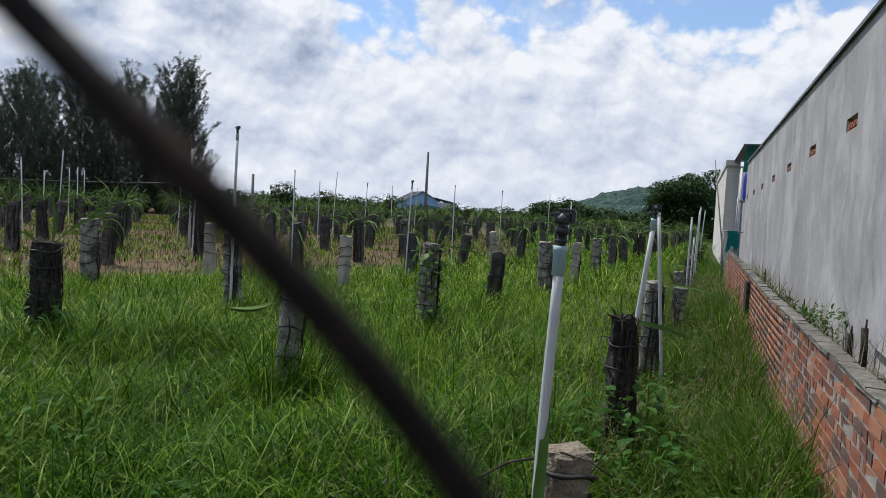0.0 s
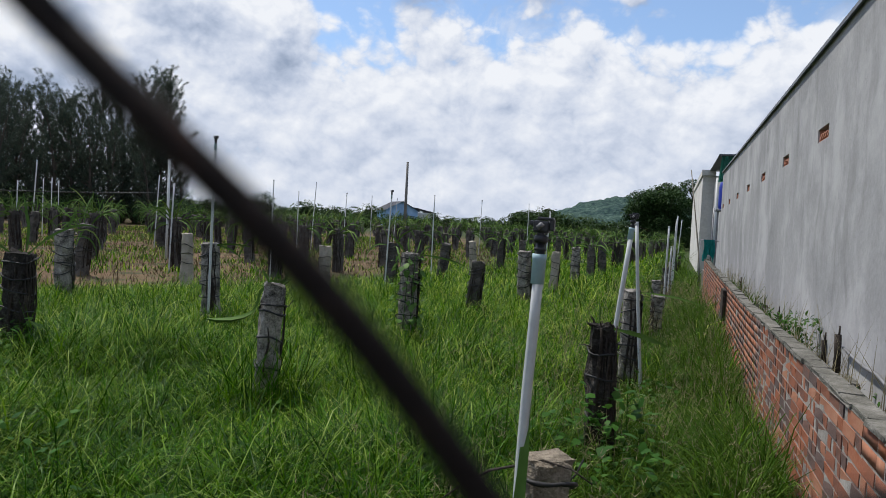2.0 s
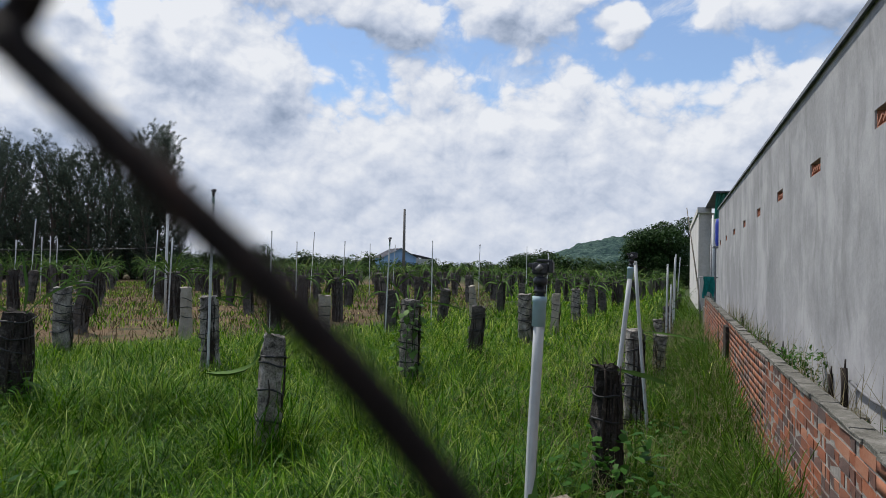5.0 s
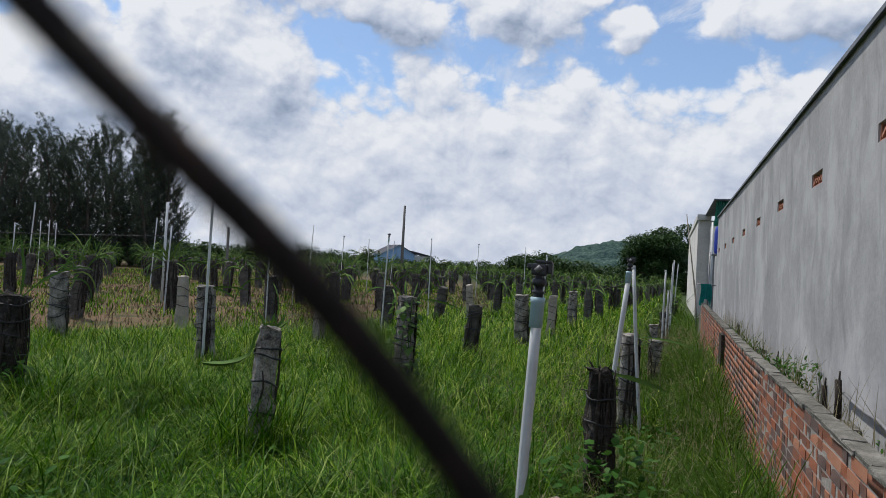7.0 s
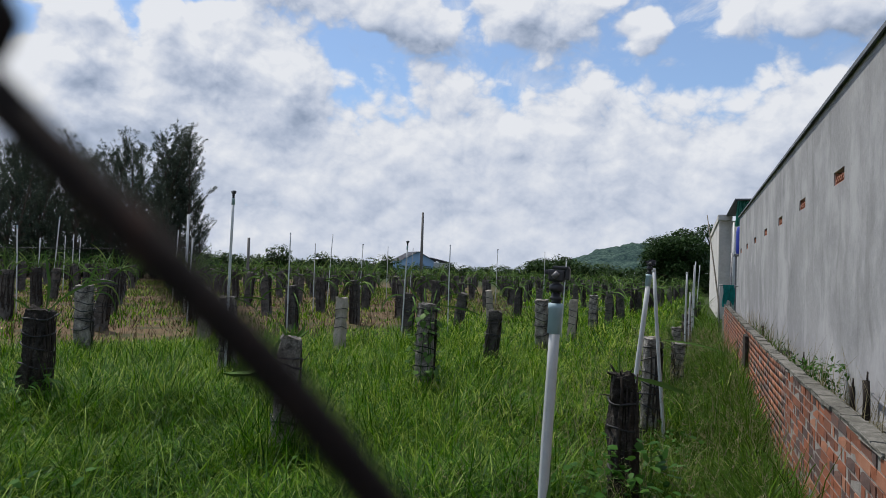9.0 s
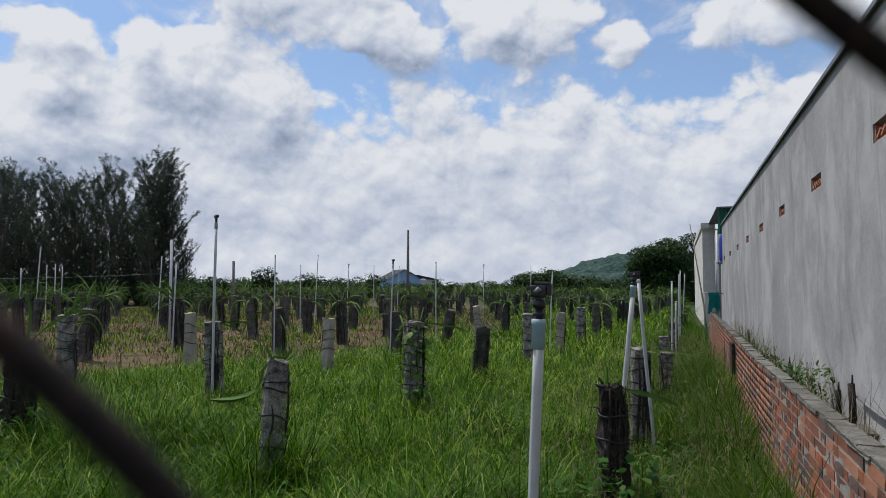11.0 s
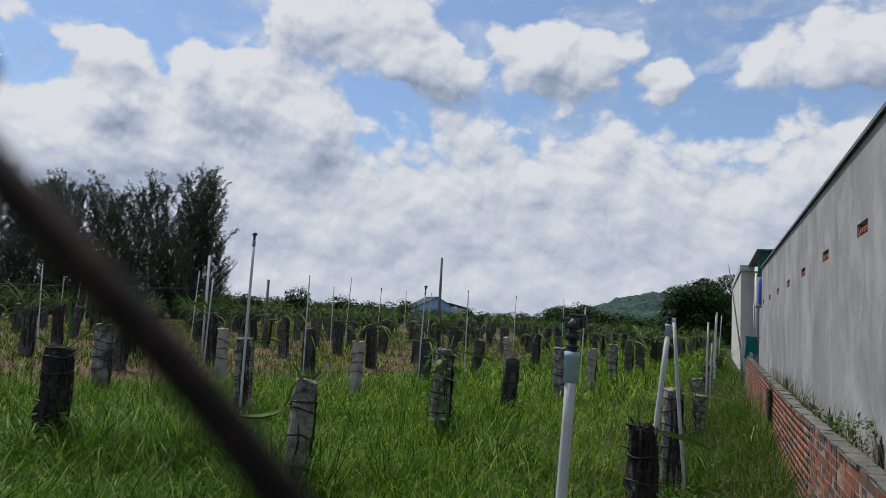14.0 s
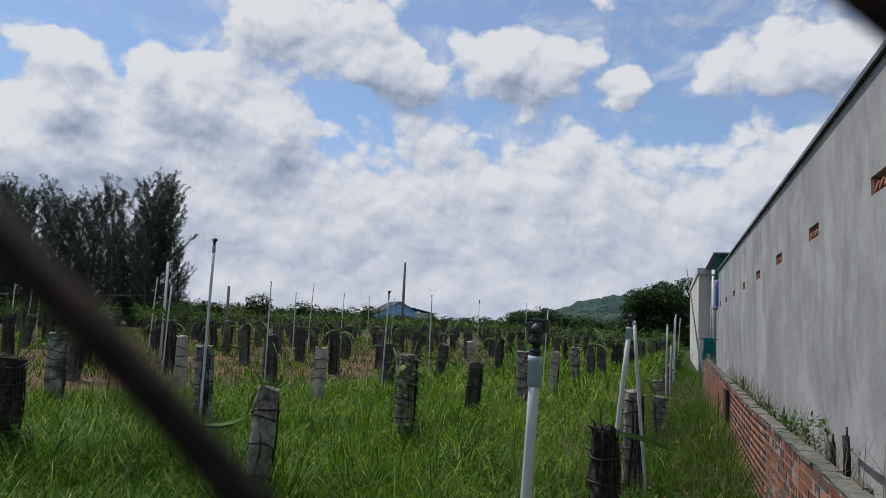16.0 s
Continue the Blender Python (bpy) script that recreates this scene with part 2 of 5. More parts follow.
def earth_mix(nt, col, vec, t):
    """Straw-brown bare soil among green cover, by patches of metres."""
    geo = nt.nodes.new("ShaderNodeNewGeometry")
    sepn = nt.nodes.new("ShaderNodeSeparateXYZ")
    nt.links.new(geo.outputs["Position"], sepn.inputs[0])
    # cover thins out away from the wall and deeper in the field
    d = math_node(nt, "ADD", math_node(nt, "MULTIPLY", sepn.outputs[0], -0.102), math_node(nt, "MULTIPLY", sepn.outputs[1], 0.0245))
    patch = noise_node(nt, geo.outputs["Position"], 0.33, 4.0, 0.6)
    f = map_node(nt, math_node(nt, "ADD", d, math_node(nt, "MULTIPLY", patch, 1.2)), 1.50, 1.95, 0.0, 1.0, True)
    far = map_node(nt, sepn.outputs[1], 45.0, 70.0, 1.0, 0.0, True)
    # the strip towards the wall stays green
    strip = math_node(nt, "ADD", sepn.outputs[0], math_node(nt, "MULTIPLY", sepn.outputs[1], 0.27))
    far = math_node(nt, "MULTIPLY", far, map_node(nt, strip, -1.5, 1.0, 1.0, 0.0, True))
    straw = ramp_node(nt, noise_node(nt, geo.outputs["Position"], 1.7, 6.0, 0.7),
                      ((0.25, (0.028, 0.034, 0.014)), (0.42, (0.062, 0.058, 0.028)), (0.55, (0.135, 0.085, 0.048)), (0.75, (0.115, 0.10, 0.072))))
    return mix_node(nt, math_node(nt, "MULTIPLY", f, far), col, straw)


M_GROUND = material("soil_and_turf", ((0.2, (0.016, 0.024, 0.008)), (0.6, (0.035, 0.055, 0.013)), (0.9, (0.09, 0.09, 0.035))), scale=1.2, fine=18,
                    rough=0.95, bump=0.6, coords="World", bump_dist=0.03, extra=earth_mix)
# Palest blade tones stand in for glints, darkest for shaded gaps between tufts.
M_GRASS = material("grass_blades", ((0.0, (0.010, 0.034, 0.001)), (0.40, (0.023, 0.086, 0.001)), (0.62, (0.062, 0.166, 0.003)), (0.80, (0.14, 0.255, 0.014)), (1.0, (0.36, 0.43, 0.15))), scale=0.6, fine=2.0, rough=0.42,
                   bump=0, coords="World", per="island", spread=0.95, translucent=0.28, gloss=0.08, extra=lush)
M_OLIVE = material("olive_grass_blades", ((0.0, (0.012, 0.034, 0.002)), (0.45, (0.036, 0.086, 0.006)), (0.8, (0.100, 0.158, 0.024)), (1.0, (0.29, 0.32, 0.12))), scale=0.9, fine=3.0, rough=0.6,
                   bump=0, coords="World", per="island", spread=0.6, translucent=0.3)
M_SEED = material("dry_seed_heads", ((0.0, (0.13, 0.115, 0.06)), (1.0, (0.34, 0.30, 0.19))), scale=2, fine=9, rough=0.8, bump=0, coords="World",
                  per="island", spread=0.6, translucent=0.2)
M_MULCH = material("brown_mulch", ((0.0, (0.035, 0.026, 0.016)), (0.6, (0.10, 0.070, 0.042)), (1.0, (0.22, 0.17, 0.11))), scale=0.8, fine=6, rough=0.9, bump=0, coords="World",
                   per="island", spread=0.6, translucent=0.1)
M_WEED = material("broad_weed_leaves", ((0.0, (0.015, 0.048, 0.008)), (0.6, (0.038, 0.105, 0.016)), (1.0, (0.09, 0.17, 0.035))), scale=3, fine=12, rough=0.5, bump=0,
                  coords="World", per="island", spread=0.6, translucent=0.25)
M_CONCRETE = material("post_concrete", ((0.0, (0.016, 0.015, 0.014)), (0.4, (0.062, 0.057, 0.052)), (0.75, (0.15, 0.139, 0.127)), (1.0, (0.30, 0.28, 0.255))), scale=5, fine=45, rough=0.92,
                      bump=0.8, per="object", spread=0.25, bump_dist=0.012)
M_PALE = material("pale_fresh_concrete", ((0.0, (0.15, 0.13, 0.11)), (0.5, (0.32, 0.285, 0.24)), (1.0, (0.45, 0.41, 0.36))), scale=6, fine=60, rough=0.9, bump=0.7)
M_ROOT = material("dead_roots", ((0.0, (0.012, 0.010, 0.009)), (0.6, (0.040, 0.033, 0.028)), (1.0, (0.12, 0.10, 0.085))), scale=9, fine=60, rough=0.9, bump=0.6)
M_TIE = material("black_tie", ((0.0, (0.008, 0.008, 0.009)), (1.0, (0.03, 0.03, 0.032))), scale=10, rough=0.6, bump=0)
M_STEM = material("cactus_stem", ((0.0, (0.026, 0.068, 0.012)), (0.5, (0.080, 0.150, 0.028)), (1.0, (0.22, 0.27, 0.075))), scale=3, fine=20, rough=0.72, bump=0.2,
                  coords="World", per="island", spread=0.6)
M_PVC = material("weathered_pvc", ((0.0, (0.33, 0.345, 0.36)), (0.5, (0.46, 0.475, 0.485)), (1.0, (0.56, 0.57, 0.575))), scale=6, fine=50, rough=0.45, bump=0.05, per="object", spread=0.3)
M_PVC_BLUE = material("pvc_coupling", ((0.0, (0.24, 0.35, 0.40)), (1.0, (0.36, 0.48, 0.53))), scale=12, rough=0.45, bump=0)
M_BLACK = material("black_plastic", ((0.0, (0.010, 0.010, 0.012)), (1.0, (0.035, 0.035, 0.04))), scale=20, rough=0.4, bump=0)
# Paler posts' own mottled grey, raised further to stand in for sunlit faces.
M_GREYPOST_LIT = material("mottled_lit_grey_concrete", ((0.15, (0.022, 0.020, 0.018)), (0.36, (0.10, 0.092, 0.084)), (0.58, (0.26, 0.242, 0.22)), (0.85, (0.43, 0.405, 0.37))), scale=8, fine=70,
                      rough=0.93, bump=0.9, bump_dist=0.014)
M_BLACKPOST = material("blackened_post_concrete", ((0.0, (0.012, 0.011, 0.010)), (0.5, (0.034, 0.030, 0.027)), (0.85, (0.085, 0.078, 0.07)), (1.0, (0.18, 0.165, 0.15))), scale=11, fine=60,
                       rough=0.95, bump=1.0, bump_dist=0.02)
M_VINE = material("vine_leaves", ((0.0, (0.035, 0.085, 0.018)), (0.6, (0.085, 0.165, 0.040)), (1.0, (0.17, 0.26, 0.085))), scale=3, fine=12, rough=0.5, bump=0,
                  coords="World", per="island", spread=0.6, translucent=0.25)
M_STUMP = material("crumbling_brown_concrete", ((0.0, (0.09, 0.075, 0.06)), (0.5, (0.26, 0.22, 0.17)), (1.0, (0.43, 0.37, 0.29))), scale=14, fine=90, rough=0.95, bump=1.0,
                   bump_dist=0.02)
M_WIRE = material("rusty_fence_wire", ((0.0, (0.006, 0.005, 0.005)), (0.6, (0.016, 0.012, 0.011)), (1.0, (0.06, 0.027, 0.018))), scale=60, fine=400, rough=0.75, bump=0.3,
                  metal=0.2, bump_dist=0.001)
M_RENDER = material("cement_render", ((0.0, (0.185, 0.187, 0.195)), (0.5, (0.27, 0.272, 0.28)), (1.0, (0.35, 0.35, 0.355))), scale=0.7, fine=30, rough=0.9, bump=0.35,
                    coords="World", bump_dist=0.006, extra=streaks)
M_COPING = material("mossy_coping", ((0.0, (0.045, 0.045, 0.038)), (0.5, (0.13, 0.125, 0.11)), (1.0, (0.27, 0.26, 0.24))), scale=7, fine=60, rough=0.95, bump=0.9, coords="World")
M_LIME = material("whitewashed_render", ((0.0, (0.40, 0.39, 0.37)), (0.5, (0.54, 0.53, 0.51)), (1.0, (0.64, 0.63, 0.61))), scale=0.6, fine=14, rough=0.9, bump=0.2, coords="World")
M_MORTAR = material("mortar", ((0.0, (0.13, 0.12, 0.112)), (0.6, (0.27, 0.252, 0.232)), (1.0, (0.40, 0.38, 0.355))), scale=5, fine=50, rough=0.95, bump=0.7, coords="World")
M_BRICK = material("red_brick", ((0.0, (0.065, 0.056, 0.056)), (0.28, (0.12, 0.078, 0.068)), (0.42, (0.19, 0.082, 0.054)), (0.68, (0.275, 0.098, 0.054)), (1.0, (0.36, 0.20, 0.135))),
                   scale=5, fine=60, rough=0.88, bump=0.6, per="object", spread=0.72, coords="World", bump_dist=0.004)
M_BRICK_FAR = material("red_brick_joined", ((0.0, (0.065, 0.056, 0.056)), (0.28, (0.12, 0.078, 0.068)), (0.42, (0.19, 0.082, 0.054)), (0.68, (0.275, 0.098, 0.054)), (1.0, (0.36, 0.20, 0.135))),
                       scale=5, fine=60, rough=0.88, bump=0.6, per="island", spread=0.72, coords="World", bump_dist=0.004)
M_VENT = material("vent_brick", ((0.0, (0.30, 0.13, 0.09)), (1.0, (0.46, 0.24, 0.17))), scale=20, fine=90, rough=0.9, bump=0.4)
M_CAP = material("dark_flashing", ((0.0, (0.05, 0.055, 0.065)), (1.0, (0.17, 0.185, 0.21))), scale=3, rough=0.6, bump=0.1, coords="World")
M_GREEN_SHEET = material("green_sheet_metal", ((0.0, (0.03, 0.17, 0.13)), (1.0, (0.06, 0.28, 0.21))), scale=2, rough=0.5, bump=0.1)
M_BLUE = material("blue_plastic", ((0.0, (0.008, 0.02, 0.22)), (1.0, (0.02, 0.05, 0.38))), scale=2, rough=0.4, bump=0.2)
M_TEAL = material("teal_netting", ((0.0, (0.01, 0.16, 0.16)), (1.0, (0.05, 0.36, 0.34))), scale=9, fine=60, rough=0.9, bump=0.5)
M_BAMBOO = material("grey_bamboo", ((0.0, (0.07, 0.065, 0.055)), (1.0, (0.19, 0.17, 0.14))), scale=5, rough=0.8, bump=0.3)
M_STEEL = material("dull_steel", ((0.0, (0.12, 0.12, 0.125)), (1.0, (0.30, 0.30, 0.31))), scale=8, rough=0.55, bump=0.1, metal=0.5)
M_BARK = material("bark", ((0.0, (0.030, 0.025, 0.020)), (1.0, (0.12, 0.10, 0.085))), scale=2, fine=14, rough=0.95, bump=0.6, stretch=(1, 1, 0.3))
M_NEEDLE = material("casuarina_needles", ((0.0, (0.014, 0.025, 0.019)), (0.5, (0.046, 0.066, 0.050)), (1.0, (0.13, 0.155, 0.12))), scale=0.3, fine=1.5, rough=0.7, bump=0,
                    coords="World", per="island", spread=0.5, translucent=0.3)
M_LEAF = material("mango_leaves", ((0.0, (0.014, 0.034, 0.012)), (0.6, (0.034, 0.070, 0.022)), (1.0, (0.075, 0.12, 0.04))), scale=0.6, fine=3, rough=0.5, bump=0,
                  coords="World", per="island", spread=0.6, translucent=0.2)
M_HEDGE = material("mixed_foliage", ((0.0, (0.012, 0.030, 0.010)), (0.6, (0.036, 0.068, 0.020)), (1.0, (0.085, 0.125, 0.04))), scale=0.15, fine=1.5, rough=0.6, bump=0,
                   coords="World", per="island", spread=0.45, translucent=0.2)
# Blue distance haze is mixed into these forest greens.
M_HILL = material("hazy_hill_forest", ((0.25, (0.008, 0.026, 0.028)), (0.5, (0.030, 0.062, 0.054)), (0.75, (0.085, 0.130, 0.100))), scale=0.016, fine=0.13, rough=0.95, bump=1.0, coords="World",
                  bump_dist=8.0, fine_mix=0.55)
M_HOUSE = material("pale_blue_wall", ((0.0, (0.24, 0.40, 0.62)), (1.0, (0.34, 0.50, 0.72))), scale=0.4, fine=4, rough=0.8, bump=0.05)
M_ROOF = material("dark_slate_sheet", ((0.0, (0.05, 0.055, 0.075)), (1.0, (0.11, 0.115, 0.14))), scale=0.5, fine=6, rough=0.6, bump=0.2)
M_WOODPOLE = material("utility_pole", ((0.0, (0.10, 0.095, 0.09)), (1.0, (0.22, 0.21, 0.20))), scale=1, fine=8, rough=0.9, bump=0.2)
M_DARK = material("unlit_room_black", ((0.0, (0.012, 0.012, 0.013)), (1.0, (0.03, 0.03, 0.032))), scale=3, rough=0.9, bump=0)

rng = np.random.default_rng(7)


# ---------------------------------------------------------------- mesh helpers
def arrays_mesh(name, verts, faces, mat, smooth=False):
    """A mesh from arrays: verts (n, 3), faces (m, 3) or (m, 4)."""
    verts, faces = np.asarray(verts, np.float32), np.asarray(faces, np.int32)
    me = bpy.data.meshes.new(name)
    k = faces.shape[1]
    me.vertices.add(len(verts))
    me.vertices.foreach_set("co", verts.ravel())
    me.loops.add(faces.size)
    me.loops.foreach_set("vertex_index", faces.ravel())
    me.polygons.add(len(faces))
    me.polygons.foreach_set("loop_start", np.arange(0, faces.size, k, dtype=np.int32))
    me.polygons.foreach_set("loop_total", np.full(len(faces), k, np.int32))
    if smooth:
        me.polygons.foreach_set("use_smooth", np.ones(len(faces), bool))
    me.materials.append(mat)
    me.update(calc_edges=True)
    me.validate()
    return me


def bm_mesh(name, bm, mat, smooth=False):
    me = bpy.data.meshes.new(name)
    bmesh.ops.recalc_face_normals(bm, faces=bm.faces)
    if smooth:
        for f in bm.faces:
            f.smooth = True
    bm.to_mesh(me)
    bm.free()
    me.materials.append(mat)
    return me


def part(name, data, mat, parent, label="", m=None):
    """Links a bmesh or a mesh as ONE object under a thing or a part."""
    me = data if isinstance(data, bpy.types.Mesh) else bm_mesh(name, data, mat)
    ob = new(name, me)
    ob.parent = parent
    if m is not None:
        ob.matrix_basis = m
    if label:
        ob["label"] = label
    return ob


def thing(name, label, category, group="", kind="", m=None):
    ob = new(name)
    ob.empty_display_size = 0.1
    tagged(ob, label, category, group, kind)
    if m is not None:
        ob.matrix_basis = m
    return ob


def box(bm, x0, x1, y0, y1, z0, z1, bevel=0.0):
    vs = [bm.verts.new((x, y, z)) for z in (z0, z1) for x, y in ((x0, y0), (x1, y0), (x1, y1), (x0, y1))]
    fs = [bm.faces.new([vs[i] for i in q]) for q in ((3, 2, 1, 0), (4, 5, 6, 7), (0, 1, 5, 4), (1, 2, 6, 5), (2, 3, 7, 6), (3, 0, 4, 7))]
    if bevel:
        es = list({e for f in fs for e in f.edges})
        bmesh.ops.bevel(bm, geom=es, offset=bevel, segments=2, affect="EDGES", profile=0.6)
    return vs


def tube(bm, pts, radii, sides=8, squash=None, caps=True):
    """A tube along points, with a radius at each."""
    pts = [Vector(p) for p in pts]
    rings = []
    ref = Vector((0.31, 0.17, 0.93))
    for i, p in enumerate(pts):
        d = (pts[min(i + 1, len(pts) - 1)] - pts[max(i - 1, 0)]).normalized()
        if abs(d.dot(ref)) > 0.96:
            ref = Vector((1, 0, 0.1))
        u = d.cross(ref).normalized()
        v = d.cross(u).normalized()
        r = radii[i] if hasattr(radii, "__len__") else radii
        rings.append([bm.verts.new(p + u * math.cos(a) * r + v * math.sin(a) * r) for a in (2 * math.pi * k / sides for k in range(sides))])
    for a, b in zip(rings, rings[1:]):
        for k in range(sides):
            f = bm.faces.new((a[k], a[(k + 1) % sides], b[(k + 1) % sides], b[k]))
            f.smooth = sides > 4
    if caps:
        bm.faces.new(rings[0][::-1])
        bm.faces.new(rings[-1])
    return rings


def gz(x, y):
    """Height of the field: it rises gently away from the wall."""
    d = max(0.0, -x - 1.0)
    return 0.20 * (1 - math.exp(-d / 7.0)) + 0.03 * math.sin(x * 0.9 + 1.0) * math.sin(y * 0.7) * min(1.0, d / 3.0)


# ---------------------------------------------------------------- ground
def build_ground():
    xs = np.concatenate(([-4800, -2500, -1200, -600, -300, -180, -120, -90], np.arange(-70, 6.1, 0.8), [10, 20, 40, 80, 200, 600, 1500, 4800]))
    ys = np.concatenate(([-4800, -1500, -400, -120, -50, -25, -15], np.arange(-10, 60.1, 0.8), [66, 75, 90, 110, 140, 200, 320, 600, 1200, 2500, 4800]))
    V = [(x, y, gz(x, y)) for y in ys for x in xs]
    nx = len(xs)
    Fq = [(j * nx + i, j * nx + i + 1, (j + 1) * nx + i + 1, (j + 1) * nx + i) for j in range(len(ys) - 1) for i in range(nx - 1)]
    ob = new("ground", arrays_mesh("ground", V, Fq, M_GROUND, True))
    tagged(ob, "uneven field soil with turf and straw-brown bare patches", "ground", kind="structure")


build_ground()

# ---------------------------------------------------------------- rendered boundary wall with brick vents
WALL_X, WALL_TOP, WALL_END = 1.15, 3.22, 19.7
VENT_Y = [2.48 + 2.06 * i for i in range(9)]


def vent_z(y):
    return 2.505 - 0.0135 * (y - 4.54)


def build_wall():
    bm = bmesh.new()
    t0, t1 = WALL_X, WALL_X + 0.16
    half, hh = 0.225, 0.058
    cuts = [-6.0]
    for y in VENT_Y:
        cuts += [y - half, y + half]
    cuts += [WALL_END]
    for i in range(0, len(cuts), 2):
        box(bm, t0, t1, cuts[i], cuts[i + 1], -0.3, WALL_TOP)
    for y in VENT_Y:
        z = vent_z(y)
        box(bm, t0, t1, y - half, y + half, -0.3, z - hh)
        box(bm, t0, t1, y - half, y + half, z + hh, WALL_TOP)
    wall = new("wall_east", bm_mesh("wall_east", bm, M_RENDER))
    tagged(wall, "tall grey cement-rendered wall streaked by rain", "wall", kind="structure")
    # closed rooms behind: their darkness is a near-black sheet added behind the vents
    bm = bmesh.new()
    box(bm, t1 + 0.25, t1 + 0.3, -6.0, WALL_END - 0.2, -0.3, WALL_TOP - 0.1)
    back = new("dark_sheet_behind_vents", bm_mesh("dark_sheet_behind_vents", bm, M_DARK))
    tagged(back, "near-black sheet standing in for the unlit rooms behind the vents", "wall", kind="structure")
    bm = bmesh.new()
    box(bm, t1, 7.0, WALL_END - 0.16, WALL_END, -0.3, WALL_TOP)
    end = new("wall_north", bm_mesh("wall_north", bm, M_RENDER))
    tagged(end, "grey cement-rendered end wall of the shed", "wall", kind="structure")
    # flashing along the top
    bm = bmesh.new()
    box(bm, t0 - 0.035, t1 + 0.05, -6.0, WALL_END + 0.03, WALL_TOP + 0.002, WALL_TOP + 0.020)
    box(bm, t0 - 0.035, t0 - 0.028, -6.0, WALL_END + 0.03, WALL_TOP - 0.014, WALL_TOP + 0.002)
    cap = new("trim", bm_mesh("trim", bm, M_CAP))
    tagged(cap, "dark metal flashing along the wall top", "flashing", kind="structure")
    bm = bmesh.new()
    box(bm, t1 + 0.06, 7.0, -6.0, WALL_END, WALL_TOP - 0.05, WALL_TOP + 0.0)
    roof = new("roof", bm_mesh("roof", bm, M_CAP))
    tagged(roof, "low dark sheet roof behind the wall", "roof", kind="structure")
    # vents: a frame, and slanted brick fins that make a chevron
    for y in VENT_Y:
        z = vent_z(y)
        v = thing("wall_vent", "red brick vent block with slanted fins in grey render", "vent", group="vents in the boundary wall", m=pose(t0, y, z))
        bm = bmesh.new()
        box(bm, 0.012, 0.15, -half + 0.002, half - 0.002, -hh + 0.002, -hh + 0.014)
        box(bm, 0.012, 0.15, -half + 0.002, -half + 0.016, -hh + 0.014, hh - 0.002)
        box(bm, 0.012, 0.15, half - 0.016, half - 0.002, -hh + 0.014, hh - 0.002)
        part("frame", bm, M_VENT, v)
        n = 4
        for i in range(n):
            bm = bmesh.new()
            yc = -half + 0.03 + (i + 0.5) * (2 * half - 0.06) / n
            b = box(bm, 0.010, 0.10, -0.045, 0.045, -0.009, 0.009)
            bmesh.ops.rotate(bm, verts=bm.verts, cent=(0, 0, 0), matrix=Matrix.Rotation(radians(-28), 3, "X"))
            bmesh.ops.translate(bm, verts=bm.verts, vec=(0, yc, -0.008))
            part("fin", bm, M_VENT, v)


build_wall()


